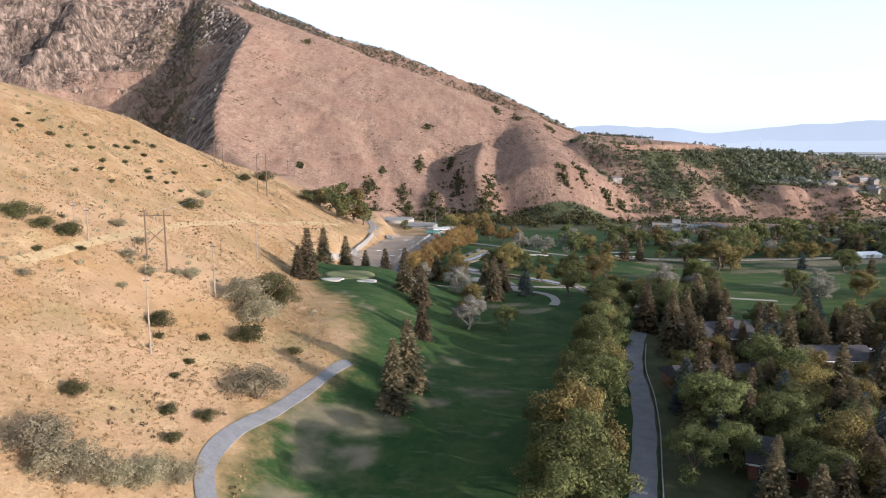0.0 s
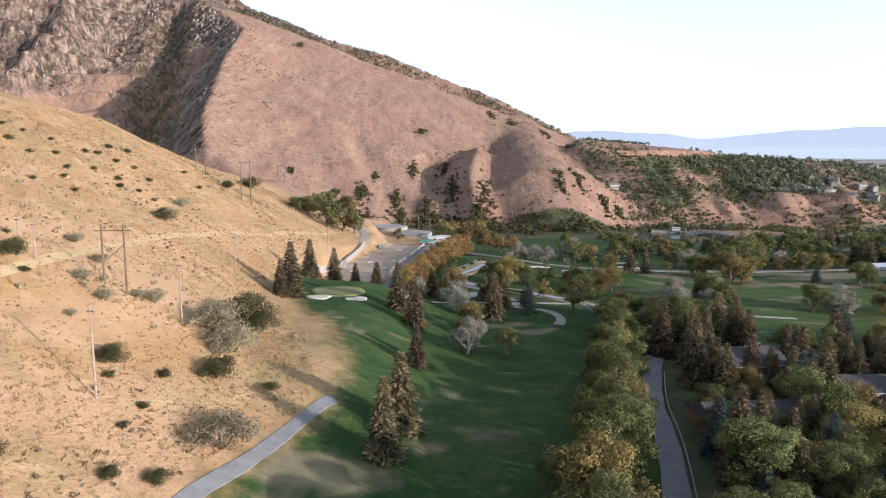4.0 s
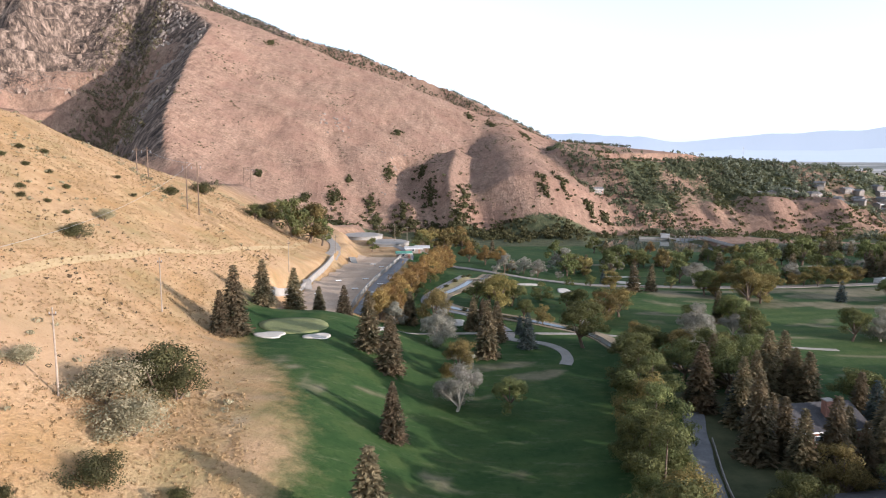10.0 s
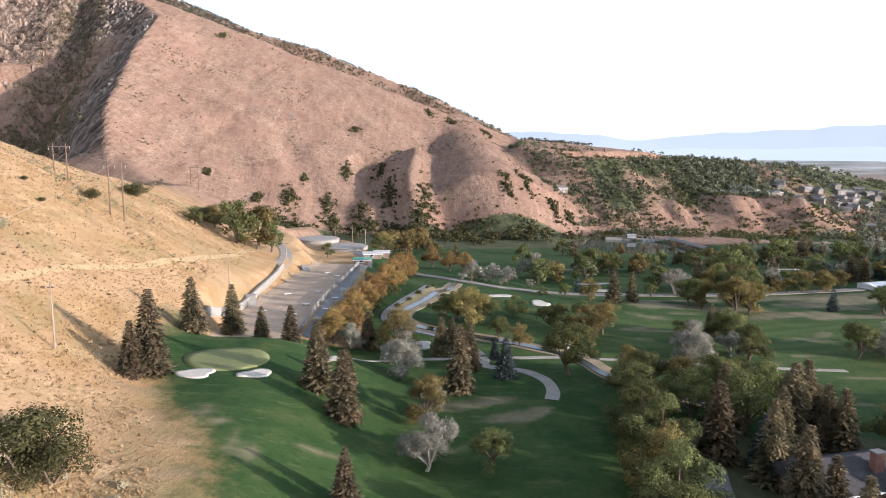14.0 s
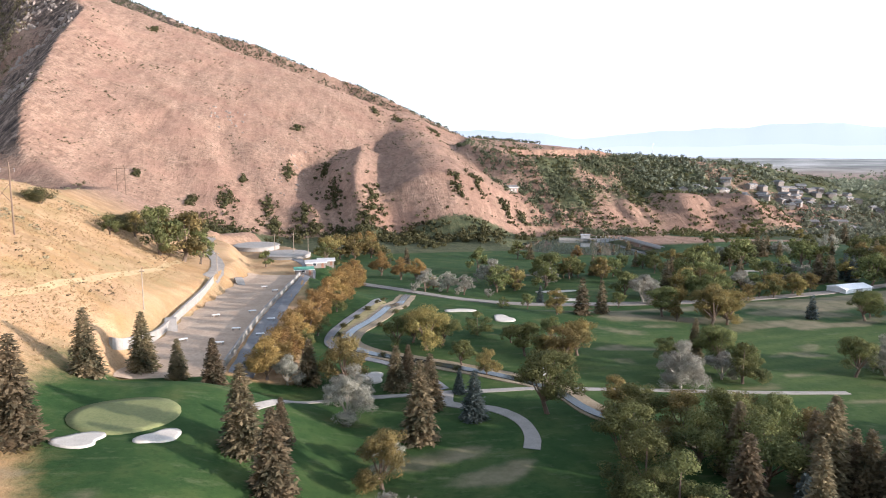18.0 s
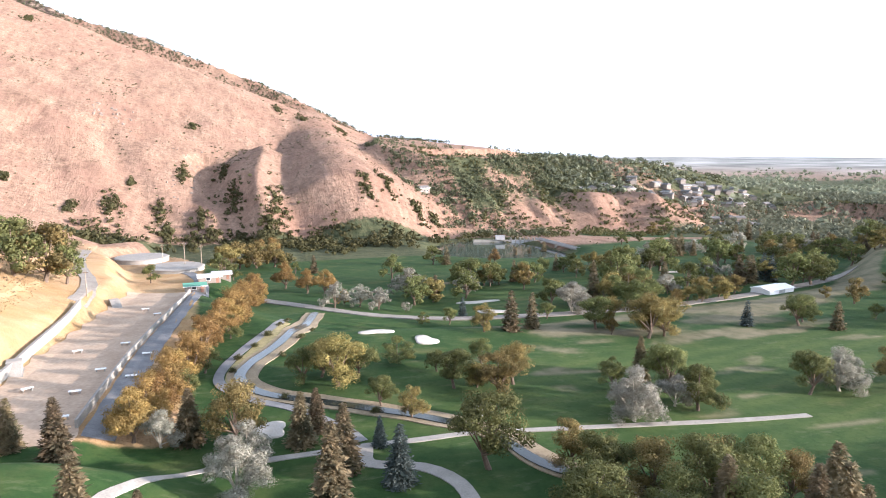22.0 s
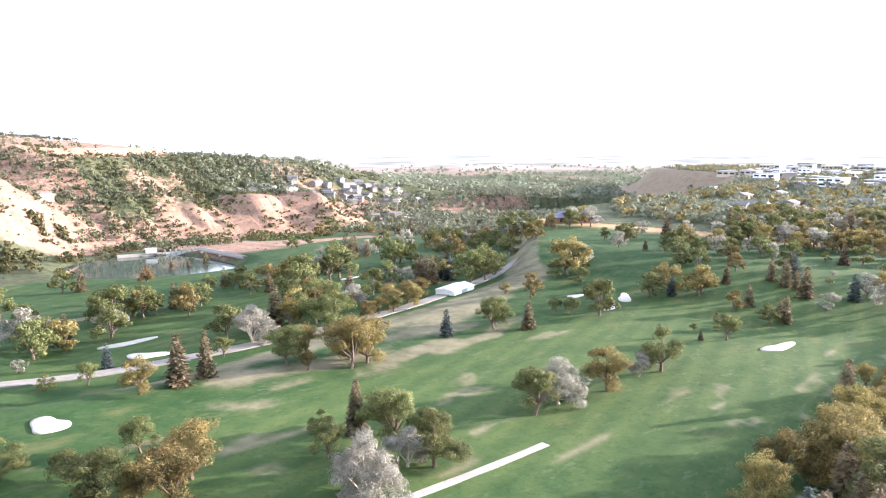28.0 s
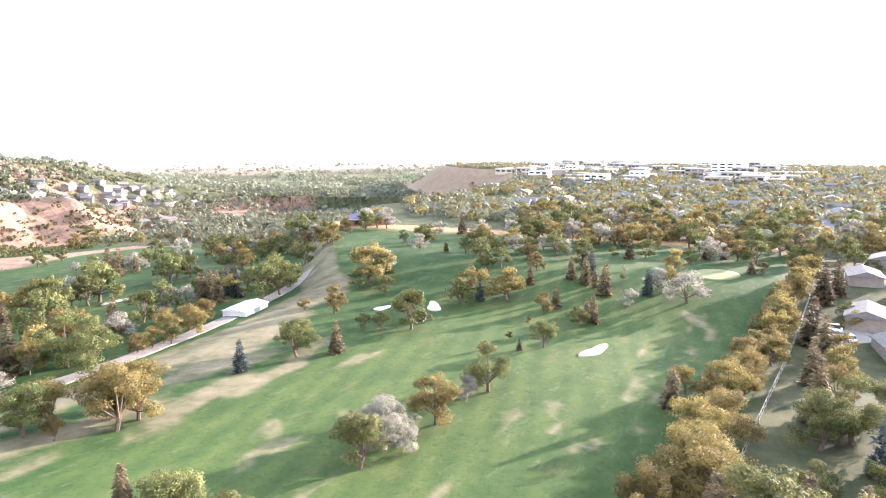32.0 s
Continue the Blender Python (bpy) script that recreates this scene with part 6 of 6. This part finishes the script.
laid_wall("retaining_wall", [(-36, 212), (-33.5, 222), (-32, 240), (-31, 262), (-30, 290)], 0.6, 1.7, M_CONCRETE, "pale concrete retaining wall at the foot of the hill")
laid_wall("yard_wall", [(-16.5, 208), (-15.2, 228), (-13.6, 250), (-11, 276), (-7.4, 308), (-6.2, 322)], 0.4, 1.3, M_CONCRETE, "long low pale concrete wall beside the yard")
for x, y, turn in ((-31.5, 239, 10), (-24, 304, 20)):
    ob = new("concrete_ramp")
    ob.matrix_basis = pose(x, y, height(x, y), 0, 0, turn)
    bm = bmesh.new()
    v = [bm.verts.new(p) for p in ((-1.2, -2.5, 0), (1.2, -2.5, 0), (1.2, 2.5, 0), (-1.2, 2.5, 0), (-1.2, 2.5, 2.0), (1.2, 2.5, 2.0), (-1.2, 0.8, 1.9), (1.2, 0.8, 1.9))]
    for f in ((3, 2, 1, 0), (0, 1, 7, 6), (6, 7, 5, 4), (2, 3, 4, 5), (0, 6, 4, 3), (1, 2, 5, 7)):
        bm.faces.new([v[k] for k in f])
    part("body", bm, M_CONCRETE, ob)
    part("footing", boxed(-1.4, 1.4, -2.7, 2.7, -0.3, 0.06), M_CONCRETE, ob)
    tagged(ob, "pale wedge-shaped concrete ramp against the retaining wall", "ramp")


def slab_bench(x, y, turn):
    root = new("bench")
    root.matrix_basis = pose(x, y, height(x, y) + 0.1, 0, 0, turn)
    part("top", boxed(-0.9, 0.9, -0.35, 0.35, 0.42, 0.54, 0.02), M_WHITE, root)
    for k in (-0.65, 0.65):
        part("leg", boxed(k - 0.1, k + 0.1, -0.3, 0.3, 0, 0.42), M_CONCRETE, root)
    return tagged(root, "pale slab bench standing on the bare yard", "bench", "benches on the yard")


for x, y, turn in ((-19, 212, 10), (-19.5, 224, 0), (-17.6, 236, 5), (-24, 252, 20), (-16, 256, 0), (-27, 228, 30), (-12.5, 288, 10), (-16, 296, 0), (-12.2, 231, 0), (-11, 246, 0)):
    slab_bench(x, y, turn)

# works at the far end of the yard
def low_tank(x, y, r, h, label):
    root = new("tank")
    root.location = (x, y, height(x, y))
    bm = bmesh.new()
    bmesh.ops.create_cone(bm, cap_ends=True, segments=36, radius1=r, radius2=r * 0.99, depth=h + 2, matrix=Matrix.Translation((0, 0, h / 2 - 1)))
    part("wall", bm, M_CONCRETE, root)
    bm = bmesh.new()
    bmesh.ops.create_cone(bm, cap_ends=True, segments=36, radius1=r + 0.25, radius2=r - 0.3, depth=0.3, matrix=Matrix.Translation((0, 0, h + 0.15)))
    part("roof", bm, M_CONCRETE, root)
    return tagged(root, label, "tank")


low_tank(-13, 377, 10, 1.3, "low round pale concrete water tank")
low_tank(-27, 403, 10, 1.6, "low round pale concrete water tank by the hill")
for x, y, turn, w, d, h, roof in ((-1, 345, 5, 7, 4.5, 2.8, M_PALEROOF), (-5, 330, 5, 6, 4, 2.6, plain("green_metal_roof", (0.08, 0.2, 0.15), (0.12, 0.28, 0.2), 0.5)), (3, 353, 0, 6, 4, 2.4, M_PALEROOF)):
    house(x, y, turn, w, d, h * 0.8, 0.7, M_DULL, roof, False, "small pale utility building at the end of the yard", "utility buildings", 1)
for x, y, h in ((-18, 384, 9), (-10, 380, 10), (-4, 377, 9), (-30, 300, 7)):
    tagged(power_pole(x, y, h, arm=0.7), "slim pole with a crossarm by the water tanks", "power pole")

hut = new("service_hut")
hut.matrix_basis = pose(40.2, 204.4, height(40.2, 204.4), 0, 0, 20)
part("wall", boxed(-0.9, 0.9, -0.7, 0.7, -0.3, 1.6, 0.03), M_CONCRETE, hut)
part("roof", boxed(-1.05, 1.05, -0.85, 0.85, 1.6, 1.72, 0.03), M_PALEROOF, hut)
part("door", boxed(-0.35, 0.35, -0.74, -0.705, 0, 1.4), M_STEEL, hut, "grey metal door")
tagged(hut, "small pale service hut beside the canal path", "hut")

# ---- fence on the boundary of the course ----
fence = new("boundary_fence")
line = [Vector((118 + k * 3.0, 156.5 - 0.115 * k * 3.0, 0)) for k in range(60)]
for k, p in enumerate(line):
    z = height(p.x, p.y)
    part("post", boxed(p.x - 0.07, p.x + 0.07, p.y - 0.07, p.y + 0.07, z - 0.3, z + 1.7), M_CONCRETE, fence)
    if k + 1 < len(line):
        q = line[k + 1]
        for u in (0.5, 1.5):
            bm = bmesh.new()
            tube(bm, (p.x, p.y, z + u), (q.x, q.y, height(q.x, q.y) + u), 0.05, 0.05, 4)
            part("rail", bm, M_CONCRETE, fence)
tagged(fence, "pale post-and-rail fence along the course boundary", "fence")
laid_wall("kerb_wall", [(21.4, 60), (28.1, 83), (30.6, 91.3), (32.8, 99.6), (35, 109), (37.6, 122.6), (42.2, 138)], 0.16, 0.5, M_CONCRETE, "low pale wall along the lane")

# ---- distant ranges ----
def far_range(name, dist, az0, az1, low, high, seed, label):
    verts, faces = [], []
    n = 300
    for k in range(n + 1):
        a = radians(az0 + (az1 - az0) * k / n)
        u = k / n
        top = low + (high - low) * (0.45 + 1.0 * float(fractal(np.array(u * 14.0), np.array(0.0), 1.5, 6, seed)))
        # low glowing apron in front, added to cover ground the range would shade
        for r, z in ((dist - 800, 4), (dist - 300, 36 + 0.12 * top), (dist, top), (dist + 40, -10)):
            verts.append((r * math.sin(a), r * math.cos(a), z))
    for k in range(n):
        for j in range(3):
            i = k * 4 + j
            faces.append((i, i + 4, i + 5, i + 1))
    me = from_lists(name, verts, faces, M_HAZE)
    me.polygons.foreach_set("use_smooth", np.ones(len(me.polygons), dtype=bool))
    return tagged(new(name, me), label, "mountains", kind="structure")


far_range("backdrop", 4780, 2, 135, 100, 285, 41, "distant mountain range beyond the plain, its pale blue haze self-lit")
far_range("backdrop_2", 4500, 8, 120, 66, 118, 47, "low foothills with self-lit haze in front of the distant range")


# ---- the town's street and the green at its edge ----
strip("road_5", [(345, 136.5), (420, 130), (520, 120), (640, 106), (760, 92)], 9, M_ASPHALT, lift=0.3, thick=1.2, label="straight grey street running into the town", category="road")
pad("green", 258, 168, 9, 7, 0, M_GREEN, 0.12, 0, "smooth pale putting green by the fence", "green", 0.05, 8)
mast = new("radio_mast")
mast.location = (359, 784, height(359, 784))
bm = bmesh.new()
tube(bm, (0, 0, -0.5), (0, 0, 16), 0.25, 0.1, 6)
part("pole", bm, M_STEEL, mast)
for z in (11, 14):
    part("antenna", boxed(-0.9, 0.9, -0.12, 0.12, z, z + 0.5), M_STEEL, mast)
tagged(mast, "slender steel mast on the crest of the far bench", "mast")


# ---- parked cars by the houses ----
def car(x, y, turn, paint, label, long=4.5, tall=1.45, cabin=(-0.2, 0.85)):
    root = new("car")
    root.matrix_basis = pose(x, y, height(x, y) + 0.12, 0, 0, turn)
    bm = bmesh.new()
    box(bm, -long / 2, long / 2, -0.88, 0.88, 0.28, tall * 0.58, 0.12)
    part("body", bm, paint, root)
    bm = bmesh.new()
    a, b = cabin[0] - long * 0.22, cabin[1] + long * 0.1
    low, top = tall * 0.57, tall
    v = [bm.verts.new(p) for p in ((a - 0.35, -0.8, low), (b + 0.45, -0.8, low), (b + 0.45, 0.8, low), (a - 0.35, 0.8, low), (a, -0.66, top), (b, -0.66, top), (b, 0.66, top), (a, 0.66, top))]
    for f in ((3, 2, 1, 0), (4, 5, 6, 7), (0, 1, 5, 4), (1, 2, 6, 5), (2, 3, 7, 6), (3, 0, 4, 7)):
        bm.faces.new([v[k] for k in f])
    part("windows", bm, M_GLASS, root)
    part("roof", boxed(a - 0.03, b + 0.03, -0.68, 0.68, top - 0.02, top + 0.04, 0.015), paint, root)
    for u in (-0.32, 0.31):
        for s in (-1, 1):
            bm = bmesh.new()
            tube(bm, (u * long, s * 0.72, 0.32), (u * long, s * 0.9, 0.32), 0.32, 0.32, 14)
            wheel = part("tyre", bm, M_TYRE, root)
            bm = bmesh.new()
            tube(bm, (u * long, s * 0.9, 0.32), (u * long, s * 0.915, 0.32), 0.19, 0.18, 10)
            part("rim", bm, M_STEEL, wheel)
    return tagged(root, label, "car", "cars parked by the houses")


strip("driveway", [(201.3, 140.7), (207.3, 138.7), (214.0, 130.4)], 8, M_CONCRETE, lift=0.1, label="pale concrete drive with parked cars", category="driveway")
car(212.9, 139.0, 80, M_WHITE, "white van parked on the drive by a house", 5.0, 2.0, (-0.6, 1.0))
car(207.7, 135.4, 15, M_WHITE, "white car parked on the drive by a house")
